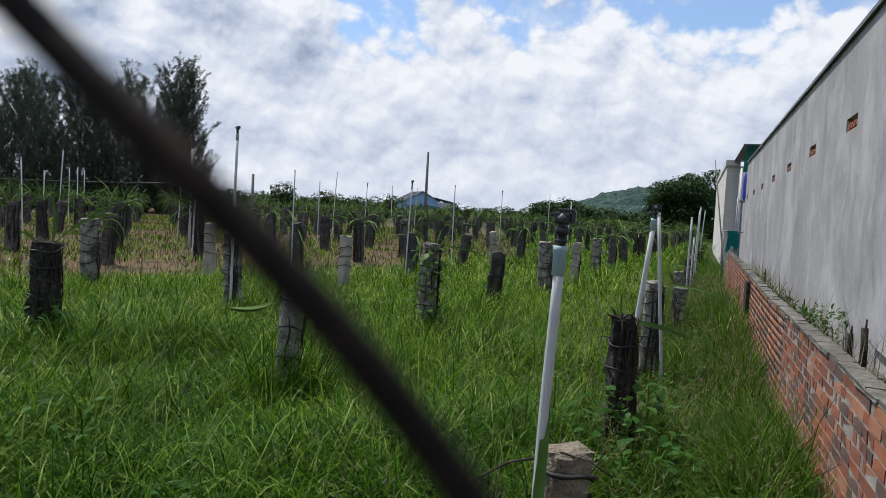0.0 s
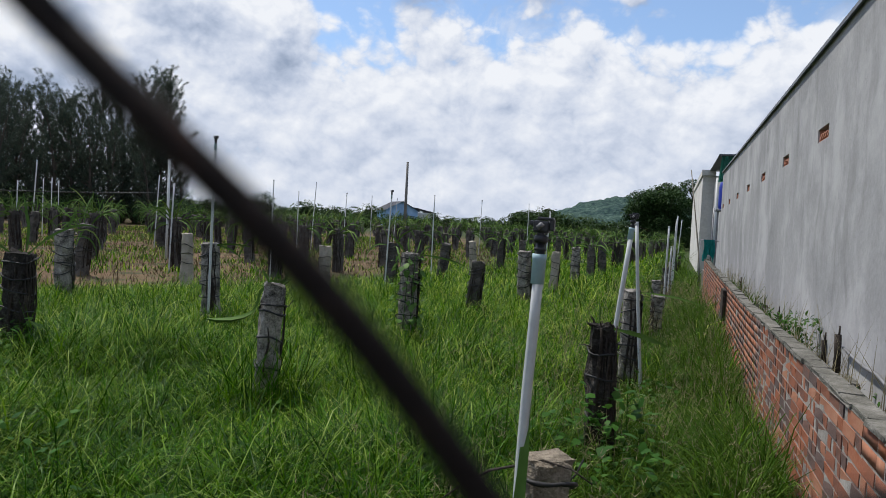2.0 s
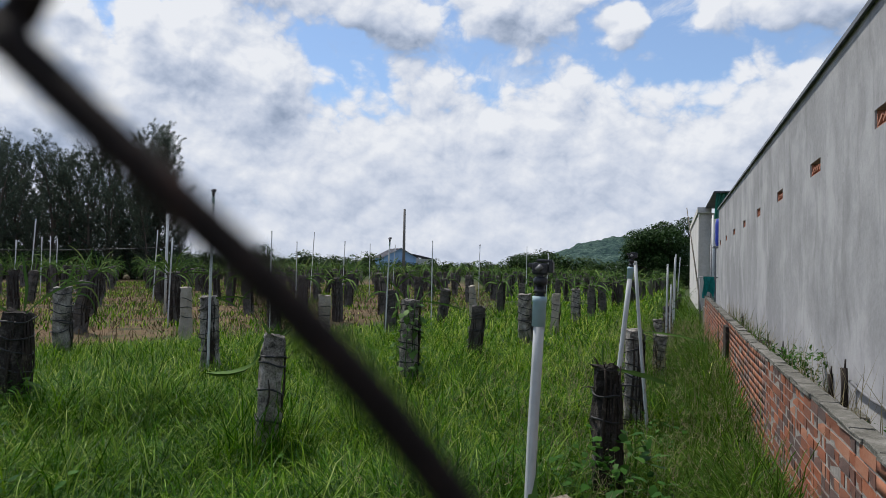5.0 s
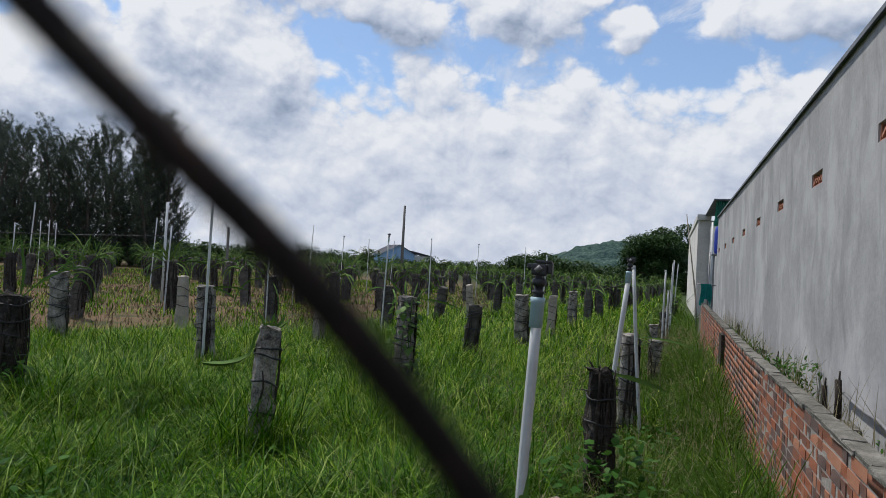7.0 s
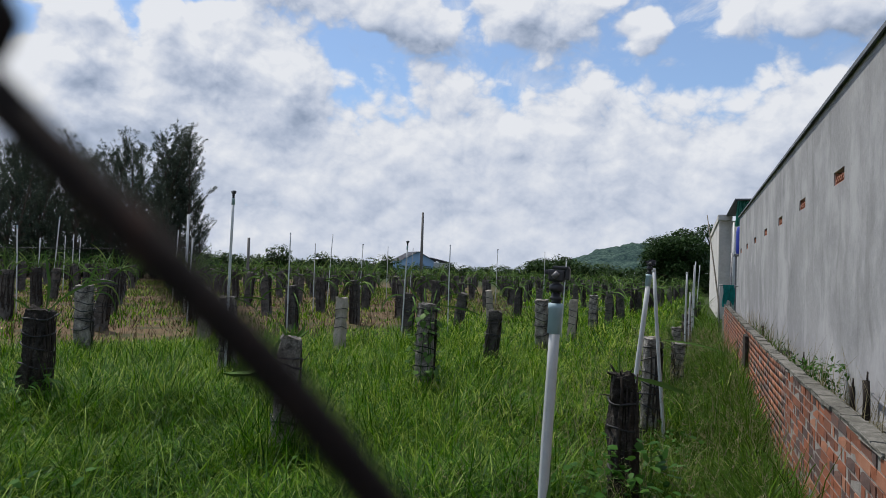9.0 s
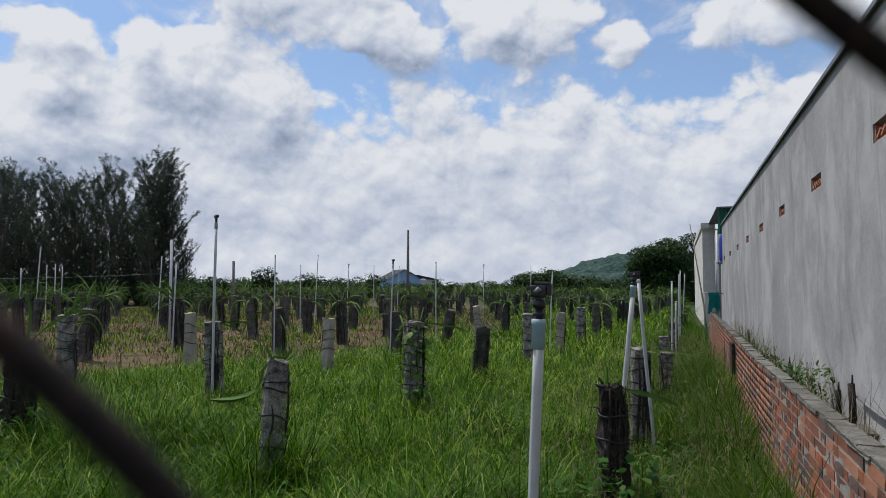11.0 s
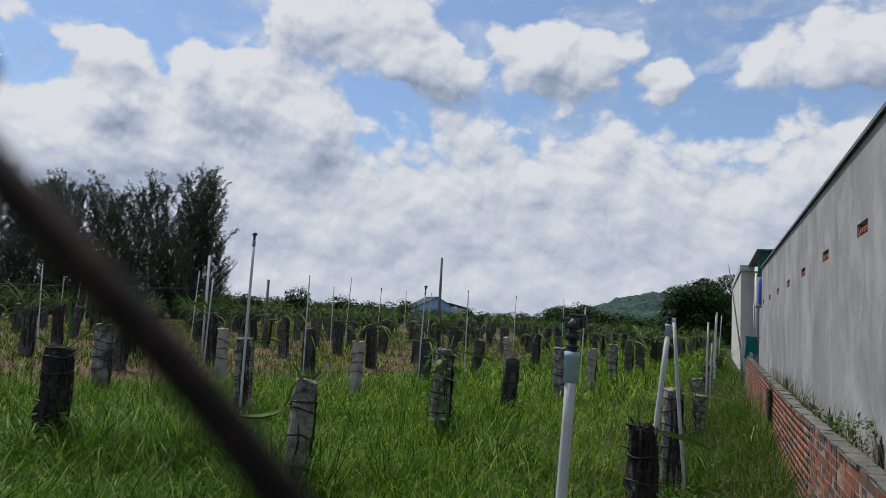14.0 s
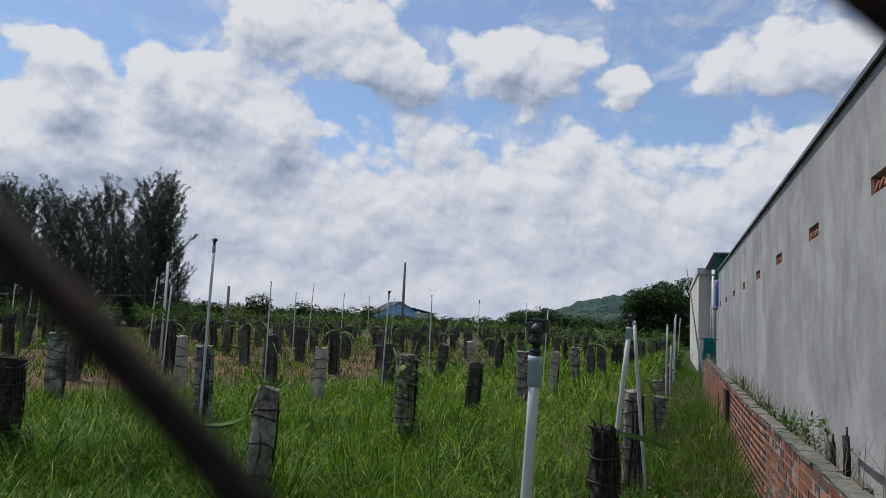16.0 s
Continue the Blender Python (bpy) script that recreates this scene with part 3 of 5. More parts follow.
# ---------------------------------------------------------------- far building with a green roof
def build_far_building():
    b = thing("building", "grey rendered outbuilding with a green sheet-metal roof", "building")
    bm = bmesh.new()
    box(bm, 0.98, 6.5, 29.6, 44.0, -0.3, 3.9)
    part("wall", bm, M_LIME, b)
    bm = bmesh.new()
    box(bm, 0.93, 0.98, 29.4, 44.1, 3.9, 4.12)
    box(bm, 0.98, 1.45, 29.4, 44.1, 3.9, 4.12)
    part("parapet", bm, M_LIME, b)
    bm = bmesh.new()
    box(bm, 1.42, 2.2, 23.9, 29.55, -0.3, 3.6)
    part("annex", bm, M_RENDER, b)
    # green sheet panel closing the annex, under a thin dark roof
    bm = bmesh.new()
    n = 24
    prev = None
    for i in range(n + 1):
        x = 1.24 + 1.3 * i / n
        yy = 23.62 + (0.025 if i % 2 else -0.025)
        cur = (bm.verts.new((x - 0.0, yy, 3.25)), bm.verts.new((x + 0.06, yy, 4.06)))
        if prev:
            bm.faces.new((prev[0], cur[0], cur[1], prev[1]))
        prev = cur
    bmesh.ops.solidify(bm, geom=bm.faces[:], thickness=0.02)
    part("sheet_panel", bm, M_GREEN_SHEET, b, "ribbed green sheet-metal panel")
    bm = bmesh.new()
    box(bm, 1.22, 2.75, 23.5, 29.5, 4.07, 4.12, 0.01)
    part("roof", bm, M_CAP, b)
    bm = bmesh.new()
    tube(bm, [(1.24, 23.9, -0.1), (1.24, 23.9, 3.4)], 0.05, 10)
    part("downpipe", bm, M_PVC, b, "white plastic downpipe")
    bm = bmesh.new()
    tube(bm, [(1.13, 22.9, -0.1), (1.13, 22.9, 2.4)], 0.025, 8)
    part("standpipe", bm, M_STEEL, b)
    # blue tarp, drawn as a tank shape; the shelf under it is added
    tank = thing("water_tank", "deep blue plastic tarp drawn as a tank shape on an added steel bracket", "tank")
    bm = bmesh.new()
    tube(bm, [(1.42, 22.6, 2.35), (1.42, 22.6, 2.45), (1.42, 22.6, 3.0), (1.42, 22.6, 3.15), (1.42, 22.6, 3.2)], [0.18, 0.2, 0.2, 0.17, 0.09], 18)
    part("body", bm, M_BLUE, tank)
    bm = bmesh.new()
    box(bm, 1.16, 1.68, 22.35, 22.85, 2.28, 2.34, 0.008)
    box(bm, 1.2, 1.25, 22.4, 22.45, -0.2, 2.28)
    box(bm, 1.6, 1.65, 22.4, 22.45, -0.2, 2.28)
    part("bracket", bm, M_STEEL, tank)
    # clothes rail with teal netting, and a leaning bamboo stick
    rail = thing("clothes_rail", "thin steel rail between building and wall", "rail")
    bm = bmesh.new()
    tube(bm, [(0.72, 21.0, 1.42), (1.35, 21.0, 1.40)], 0.014, 8)
    tube(bm, [(0.74, 21.0, -0.1), (0.74, 21.0, 1.42)], 0.012, 8)
    part("bar", bm, M_STEEL, rail)
    net = thing("teal_cloth", "teal net cloth hanging over the rail", "cloth")
    bm = bmesh.new()
    n, mrows = 12, 10
    grid = []
    for j in range(mrows + 1):
        row = []
        for i in range(n + 1):
            u, v = i / n, j / mrows
            x = 0.82 + 0.30 * u + 0.02 * math.sin(v * 5 + i)
            y = 20.97 - 0.035 * math.sin(u * 14) * (0.4 + v)
            z = 1.43 - v * (0.52 + 0.10 * math.sin(u * 7 + 1))
            row.append(bm.verts.new((x, y, z)))
        grid.append(row)
    for j in range(mrows):
        for i in range(n):
            bm.faces.new((grid[j][i], grid[j][i + 1], grid[j + 1][i + 1], grid[j + 1][i]))
    bmesh.ops.solidify(bm, geom=bm.faces[:], thickness=0.008)
    part("fabric", bm, M_TEAL, net)
    bm = bmesh.new()
    tube(bm, [(0.80, 21.3, 0.0), (0.74, 21.9, 1.0), (0.62, 22.6, 2.0), (0.42, 23.6, 3.6)], [0.026, 0.024, 0.02, 0.013], 8)
    st = new("bamboo_stick", bm_mesh("bamboo_stick", bm, M_BAMBOO))
    tagged(st, "long grey bamboo stick leaning by the wall's end", "stick")


build_far_building()

# ---------------------------------------------------------------- low brick wall, channel behind it
BW_X0, BW_X1, BW_Y0, BW_Y1 = 0.68, 0.765, -1.5, 16.4


def cop_z(y):
    return 0.958 - 0.0070 * min(y - 3.0, 4.0) + 0.0095 * max(0.0, y - 7.0)


def build_channel():
    bm = bmesh.new()
    box(bm, BW_X1 + 0.002, WALL_X - 0.002, -1.5, 19.6, 0.0, 0.66)
    ob = new("channel_fill", bm_mesh("channel_fill", bm, M_COPING))
    tagged(ob, "soil-filled concrete channel between the two walls", "channel", kind="structure")
    for y, z, w, tilt in ((4.95, 0.70, 0.22, 4), (7.75, 0.74, 0.10, -6), (9.3, 0.74, 0.10, -4)):
        bm = bmesh.new()
        box(bm, -0.19, 0.19, -w / 2, w / 2, -0.02, 0.02, 0.006)
        s = new("concrete_slab", bm_mesh("concrete_slab", bm, M_COPING))
        s.matrix_basis = pose(0.955, y, z, tilt, 3, 4)
        tagged(s, "rough grey concrete slab bridging the channel", "slab", group="slabs across the channel")
    # dark stumps against the wall, one with a drain hose
    for y, h, w in ((5.2, 0.30, 0.045), (5.62, 0.20, 0.035), (7.9, 0.16, 0.03), (12.2, 0.2, 0.04)):
        bm = bmesh.new()
        tube(bm, [(0, 0, 0.0), (0.004, 0.006, h * 0.55), (-0.003, 0.0, h)], [w * 0.6, w * 0.5, w * 0.5], 7)
        tube(bm, [(0.0, -0.01, h * 0.95), (0.002, -0.012, h + 0.06)], [0.008, 0.005], 5)
        s = new("timber_stump", bm_mesh("timber_stump", bm, M_ROOT))
        s.matrix_basis = pose(1.085, y, 0.655)
        tagged(s, "blackened timber stump standing in the channel", "stump", group="stumps in the channel")
    bm = bmesh.new()
    tube(bm, [(1.118, 5.2, 0.87), (1.12, 4.95, 0.85), (1.125, 4.7, 0.835), (1.12, 4.4, 0.845), (1.12, 4.0, 0.80), (1.125, 3.5, 0.79), (1.12, 2.0, 0.74), (1.12, 0.5, 0.70)], 0.011, 8)
    s = new("drain_hose", bm_mesh("drain_hose", bm, M_STEEL))
    tagged(s, "thin grey hose lying along the wall", "hose")


build_channel()

# ---------------------------------------------------------------- fence wire right before the eye
def build_fence():
    """Woven wire fence; its plane faces the eye, and one mesh opening is looked through."""
    d = 0.060
    base = pose(0, 0, EYE, 90 - 3.20, -3.02, 20.04)
    fence = thing("wire_fence", "rusty woven wire fence with bent-over knuckles at its top", "fence", m=base)
    A, B = Vector((0.05343, -0.06124)), Vector((0.08703, 0.02194))
    K = Vector((-0.03990, 0.02450))

    def strand_side(start, end, bow):
        pts = []
        n = 18
        for i in range(n + 1):
            u = i / n
            p = start.lerp(end, u)
            nrm = Vector((end.y - start.y, start.x - end.x)).normalized()
            p = p + nrm * bow * 4 * u * (1 - u) + nrm * 0.00045 * math.sin(2 * math.pi * (1257 * u + 44) / 980) * min(1.0, 6 * u, 6 - 6 * u)
            pts.append(p)
        return pts

    for k in range(-7, 8):
        r, sides = 0.00200, (10 if abs(k) < 2 else 6)
        top = K + B * k
        pts = []
        p = top.copy()
        for row in range(20):
            a = strand_side(p, p + A, -0.0023)
            b = strand_side(p + A, p + A - B, 0.0010)
            pts += a[:-1] + b[:-1]
            p = p + A - B
        # round the corners a little
        q = [pts[0]]
        for i in range(1, len(pts) - 1):
            q.append((pts[i - 1] + pts[i] * 2 + pts[i + 1]) * 0.25)
        z = [-d + 0.0016 * math.sin(2 * math.pi * i / 36.0 + 0.6) for i in range(len(q))]
        pts3 = [(v.x, v.y, w) for v, w in zip(q, z)]
        # knuckle: the wire end bends up, over and back
        h = [(-0.0012, -0.0012), (0.0014, 0.0008), (0.0026, 0.0030), (0.0014, 0.0052), (-0.0014, 0.0058), (-0.0042, 0.0046)]
        hook = [(top.x + 0.0006 + x, top.y + 0.0006 + y, -d - 0.0012) for x, y in h]
        bm = bmesh.new()
        tube(bm, pts3, r, sides)
        strand = part("wire", bm, M_WIRE, fence)
        bm = bmesh.new()
        tube(bm, hook, r, sides)
        part("knuckle", bm, M_WIRE, strand)


build_fence()

# ---------------------------------------------------------------- dragon fruit posts
GX, GY = 2.56, 2.72


def field_xy(k, j):
    """The planting grid, turned a little against the wall; the row by the wall follows the wall."""
    if k == 0:
        return grid_xy(k, j)
    return -0.313 - 2.80 * k + 0.120 * j, 1.844 + 2.721 * j + 0.211 * k


def grid_xy(k, j):
    """A square grid along the wall, for the first posts and the risers."""
    y = 1.85 + GY * j
    drift = min(0.5, 0.018 * max(0.0, y - 4.5)) * max(0.0, 1 - k / 2.5)   # the rows by the wall are not quite parallel to it
    return -0.30 - GX * k + drift, y


def post_mesh(w, h, seed, taper=0.92, rough=0.006):
    r = np.random.default_rng(seed)
    bm = bmesh.new()
    rings = []
    levels = [-0.35, 0.0, 0.2, 0.4, 0.6, 0.8, 0.985, 1.0]
    c = w * 0.36
    hw = w / 2
    prof = [(-c, -hw), (c, -hw), (hw, -c), (hw, c), (c, hw), (-c, hw), (-hw, c), (-hw, -c)]
    for lv in levels:
        k = 1 + (taper - 1) * max(lv, 0)
        if lv == 1.0:
            k *= 0.93
        rings.append([bm.verts.new((x * k + r.normal(0, rough), y * k + r.normal(0, rough), lv * h + (r.normal(0, rough * 0.9) if lv == 1.0 else 0))) for x, y in prof])
    for a, b in zip(rings, rings[1:]):
        for i in range(8):
            bm.faces.new((a[i], a[(i + 1) % 8], b[(i + 1) % 8], b[i]))
    cv = bm.verts.new((r.normal(0, 0.01), r.normal(0, 0.01), h - 0.004))
    for i in range(8):
        bm.faces.new((rings[-1][i], rings[-1][(i + 1) % 8], cv))
    bmesh.ops.subdivide_edges(bm, edges=bm.edges[:], cuts=2, use_grid_fill=True)
    for v in bm.verts:
        q = Vector((v.co.x, v.co.y, v.co.z + seed))
        v.co += Vector((noise.noise(q * 22), noise.noise(q * 22 + Vector((5, 0, 0))), noise.noise(q * 22 + Vector((0, 9, 0))))) * rough * 1.1
        v.co += Vector((noise.noise(q * 60), noise.noise(q * 60 + Vector((5, 0, 0))), 0)) * rough * 0.5
    return bm


def tie_mesh(w, z, r, thick=0.006):
    bm = bmesh.new()
    hw = w / 2 + 0.006
    n = 20
    pts = []
    for i in range(n + 1):
        a = 2 * math.pi * i / n
        k = 1 / max(abs(math.cos(a)), abs(math.sin(a))) ** 0.75
        pts.append((math.cos(a) * hw * k * 0.98, math.sin(a) * hw * k * 0.98, z + (0.012 + 0.028 * abs(math.sin(3.7 * r))) * math.sin(a + r) + 0.007 * math.sin(3 * a + 5 * r)))
    tube(bm, pts, [thick * (0.75 + 0.6 * abs(math.sin(2.3 * i + 3 * r))) for i in range(n + 1)], 5, caps=False)
    a = r * 2.0
    tube(bm, [(hw * math.cos(a), hw * math.sin(a), z), (hw * 1.25 * math.cos(a), hw * 1.3 * math.sin(a), z + 0.02), (hw * 1.5 * math.cos(a), hw * 1.6 * math.sin(a), z + 0.06)], 0.003, 4)
    return bm


def roots_mesh(w, h, seed, count, side=0.0, reach=1.0):
    """Dead aerial roots and old stems that cling to a post."""
    r = np.random.default_rng(seed)
    bm = bmesh.new()
    for i in range(count):
        a = side + r.normal(0, 0.9)
        k = 1 / max(abs(math.cos(a)), abs(math.sin(a))) ** 0.8
        rad = w / 2 * k + 0.006
        pts = []
        z0, z1 = r.uniform(-0.05, 0.35) * h, r.uniform(0.55, 1.0) * h * reach
        for s in range(7):
            u = s / 6
            aa = a + 0.12 * math.sin(u * 7 + i)
            rr = rad + 0.008 * math.sin(u * 9 + 2 * i)
            pts.append((math.cos(aa) * rr, math.sin(aa) * rr, z0 + (z1 - z0) * u))
        t = r.uniform(0.004, 0.013)
        tube(bm, pts, [t, t * 1.1, t, t * 1.2, t, t * 0.9, t * 0.6], 5)
    return bm


def stubs_mesh(w, h, seed, count):
    """Snapped root ends and wire tails that stick out of a post."""
    r = np.random.default_rng(seed)
    bm = bmesh.new()
    for i in range(count):
        a, z = r.uniform(0, 6.283), h * (r.uniform(0.35, 0.9) if i % 3 else 1.0)
        k = w * (0.5 if i % 3 else 0.3)
        p = Vector((math.cos(a) * k, math.sin(a) * k, z - 0.01))
        d = Vector((math.cos(a), math.sin(a), r.uniform(-0.3, 0.9) if i % 3 else r.uniform(0.6, 1.6))).normalized()
        L = r.uniform(0.03, 0.085)
        tube(bm, [p, p + d * L * 0.5 + Vector((0, 0, 0.008)), p + d * L], [0.006, 0.004, 0.0015], 5)
    return bm


def stem_mesh(bm, base, az, length, up, droop, width, seed=0, seg=9):
    """One three-ribbed cactus stem with a wavy rib edge."""
    r = np.random.default_rng(seed)
    p = Vector(base)
    d = Vector((math.cos(az) * math.cos(up), math.sin(az) * math.cos(up), math.sin(up)))
    step = length / seg
    rings = []
    tw = r.uniform(0, 2.0)
    for i in range(seg + 1):
        u = i / seg
        side = Vector((-math.sin(az), math.cos(az), 0))
        upv = side.cross(d).normalized() * -1
        wr = width * (0.55 + 0.6 * u if u < 0.3 else 1.0 - 0.75 * max(0, (u - 0.62) / 0.38) ** 1.5) * (1 + 0.13 * (i % 2))
        ring = []
        for k3 in range(6):
            a = tw + math.pi / 3 * k3 + 0.25 * u
            rr = wr if k3 % 2 == 0 else wr * 0.36
            ring.append(bm.verts.new(p + side * math.cos(a) * rr + upv * math.sin(a) * rr))
        rings.append(ring)
        p = p + d * step
        d = (d + Vector((0, 0, -droop * step * (0.4 + u))) + side * r.normal(0, 0.10)).normalized()
    for a, b in zip(rings, rings[1:]):
        for k3 in range(6):
            bm.faces.new((a[k3], a[(k3 + 1) % 6], b[(k3 + 1) % 6], b[k3]))
    bm.faces.new(rings[0][::-1])
    bm.faces.new(rings[-1])


def hang_stem(bm, pts, widths):
    """A three-ribbed stem along a bent line."""
    P = [Vector(q) for q in pts]
    rings = []
    for i, q in enumerate(P):
        d = (P[min(i + 1, len(P) - 1)] - P[max(i - 1, 0)]).normalized()
        side = d.cross(Vector((0.1, 1.0, 0.1))).normalized()
        upv = d.cross(side)
        ring = []
        for k3 in range(6):
            a = 0.5 + math.pi / 3 * k3 + 0.2 * i
            rr = widths[i] * ((1.0 + 0.12 * (i % 2)) if k3 % 2 == 0 else 0.45)
            ring.append(bm.verts.new(q + side * math.cos(a) * rr + upv * math.sin(a) * rr))
        rings.append(ring)
    for a, b in zip(rings, rings[1:]):
        for k3 in range(6):
            bm.faces.new((a[k3], a[(k3 + 1) % 6], b[(k3 + 1) % 6], b[k3]))
    bm.faces.new(rings[0][::-1])
    bm.faces.new(rings[-1])


def crown_mesh(h, count, seed, length=(0.25, 0.95), seg=6, width=0.0155):
    """A mop of arching stems."""
    r = np.random.default_rng(seed)
    bm = bmesh.new()
    for i in range(count):
        az = r.uniform(0, 2 * math.pi)
        stem_mesh(bm, (0.07 * math.cos(az), 0.07 * math.sin(az), h - r.uniform(0.0, 0.14)), az, r.uniform(*length), r.uniform(-0.3, 1.35), r.uniform(0.8, 6.5), width * r.uniform(0.8, 1.2), seed * 100 + i, seg)
    return bm


def make_post(w, h, seed, ties, roots, stems, crown, mat, label, group="posts in the field", side=0.0):
    t = thing("dragon_fruit_post", label, "post", group)
    part("post", post_mesh(w, h, seed, rough=0.008 if mat is M_STUMP else 0.016 if mat is M_BLACKPOST else 0.010), mat, t)
    r = np.random.default_rng(seed + 50)
    for i in range(ties):
        z = h * (0.30 + 0.66 * (i + r.uniform(-0.45, 0.45) + 0.5) / ties)
        part("tie", tie_mesh(w * (1.0 + 0.12 * min(roots, 8) / 8), z, r.uniform(0, 6)), M_TIE, t)
    if roots:
        if roots > 30:
            tagged(part("root_tangle", stubs_mesh(w, h, seed + 4, 16), M_ROOT, t, "snapped dead root ends"), kind="stuff")
        tagged(part("root_mat", roots_mesh(w, h, seed + 9, roots, side), M_ROOT, t, "blackened dead roots"), kind="stuff")
    for i, (az, length, up, droop, width) in enumerate(stems):
        bm = bmesh.new()
        stem_mesh(bm, (w * 0.3 * math.cos(az), w * 0.3 * math.sin(az), h - 0.02), az, length, up, droop, width, seed * 7 + i)
        part("stem", bm, M_STEM, t, "green ribbed cactus stem")
    if crown:
        tagged(part("crown", crown_mesh(h, crown, seed + 3), M_STEM, t, "mop of green arching cactus stems"), kind="stuff")
    return t


OLD = "weathered grey concrete post bound with black ties"
# the posts nearest the eye, one by one: grid k, j, width, height, lean x, lean y, turn, ties, roots, crown
NEAR = [
    (0, 0, 0.125, 0.94, 3, -2, 20, 3, 8, 0), (0, 1, 0.15, 0.98, -1, 1, 12, 3, 64, 0), (0, 2, 0.165, 1.01, 1, 0, 8, 6, 16, 0),
    (1, 1, 0.165, 0.95, 3, 2, 38, 4, 6, 0), (1, 2, 0.21, 1.07, 2, -1, 25, 6, 8, 0), (1, 3, 0.20, 0.93, 5, 0, 10, 6, 18, 0),
    (2, 1, 0.20, 0.93, 3, 1, 18, 5, 24, 0), (2, 2, 0.19, 1.0, -2, 0, 15, 5, 8, 0),
]
STEMS = {
    (0, 0): [],
    (0, 1): [(0.15, 0.40, -0.22, 0.7, 0.017), (1.9, 0.16, 1.4, 0.0, 0.008)],
    (0, 2): [(0.1, 0.62, 0.0, 0.7, 0.011),],
    (1, 1): [(2.4, 0.14, 1.1, 0.0, 0.012), (1.5, 0.12, 1.3, 0.0, 0.010), (0.6, 0.13, 1.0, 0.0, 0.012), (0.2, 0.12, 0.8, 0.0, 0.010)],
    (1, 2): [(-0.1, 0.55, 0.0, 0.9, 0.012), (1.9, 0.22, 1.1, 1.0, 0.012), (3.0, 0.25, 0.9, 1.4, 0.012), (0.6, 0.2, 1.2, 1.0, 0.01)],
    (2, 1): [(1.4, 0.55, 1.45, 0.3, 0.014), (0.1, 0.72, 0.85, 2.2, 0.012), (3.5, 0.2, 0.6, 2.0, 0.01)],
    (2, 2): [(0.1, 0.45, 0.1, 1.2, 0.013), (0.2, 0.35, -0.2, 3.0, 0.012)],
}


def stand(ob, x, y, lean_x=0.0, lean_y=0.0, turn=0.0, scale=1.0):
    ob.matrix_basis = pose(x, y, gz(x, y), lean_y, lean_x, turn) @ Matrix.Diagonal((scale, scale, scale, 1))
    return ob


near_done = set()
NOTE = {(0, 0): "squat pale concrete post stump with a broken top", (0, 1): "concrete post wrapped in blackened dead roots",
        (1, 1): "grey concrete post with one long green stem", (1, 2): "grey concrete post overgrown with a leafy climber"}
for k, j, w, h, lx, ly, turn, ties, roots, crown in NEAR:
    x, y = grid_xy(k, j)
    y += {(0, 1): -0.12, (0, 2): -0.45, (1, 2): 0.05, (1, 1): -0.05, (0, 0): 0.02}.get((k, j), 0.0)
    x += {(0, 0): -0.025, (0, 1): -0.07, (0, 2): -0.10, (1, 3): -0.02}.get((k, j), 0.0)
    h += 1.1 * gz(x, y)
    p = make_post(w, h, 10 + 7 * k + j, ties, roots, STEMS.get((k, j), []), crown, {(0, 0): M_STUMP, (0, 1): M_BLACKPOST, (2, 1): M_BLACKPOST, (1, 1): M_GREYPOST_LIT, (1, 2): M_GREYPOST_LIT, (2, 2): M_GREYPOST_LIT, (0, 2): M_GREYPOST_LIT}.get((k, j), M_CONCRETE),
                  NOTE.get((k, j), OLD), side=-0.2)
    stand(p, x, y, lx, ly, turn)
    if (k, j) == (1, 1):
        bm = bmesh.new()
        hang_stem(bm, [(0.05, 0.0, h + 0.015), (-0.03, 0.0, h + 0.02), (-0.10, 0.0, h - 0.07), (-0.115, 0.01, h - 0.17), (-0.14, 0.015, h - 0.225), (-0.20, 0.02, h - 0.265), (-0.29, 0.03, h - 0.295),
                       (-0.38, 0.04, h - 0.305), (-0.46, 0.045, h - 0.30)], [0.010, 0.011, 0.012, 0.010, 0.013, 0.019, 0.021, 0.019, 0.006])
        part("stem", bm, M_STEM, p, "green ribbed cactus stem")
    near_done.add((k, j))

# models for the rest of the field
MODELS = []
for i, (w, h, ties, roots, crown, mat) in enumerate((
        (0.215, 0.97, 6, 16, 10, M_CONCRETE), (0.205, 1.01, 6, 22, 13, M_CONCRETE), (0.215, 0.92, 6, 14, 5, M_CONCRETE),
        (0.20, 0.99, 5, 20, 16, M_CONCRETE), (0.22, 0.95, 6, 26, 11, M_CONCRETE), (0.17, 0.94, 3, 2, 0, M_PALE), (0.205, 0.96, 6, 20, 3, M_GREYPOST_LIT))):
    lab = "pale newer concrete post bound with black ties" if mat is M_PALE else OLD if mat is M_GREYPOST_LIT else "weathered concrete post with dead roots and green cactus crown"
    MODELS.append(make_post(w, h, 200 + 11 * i, ties, roots, [], crown, mat, lab, side=0.3 * i))

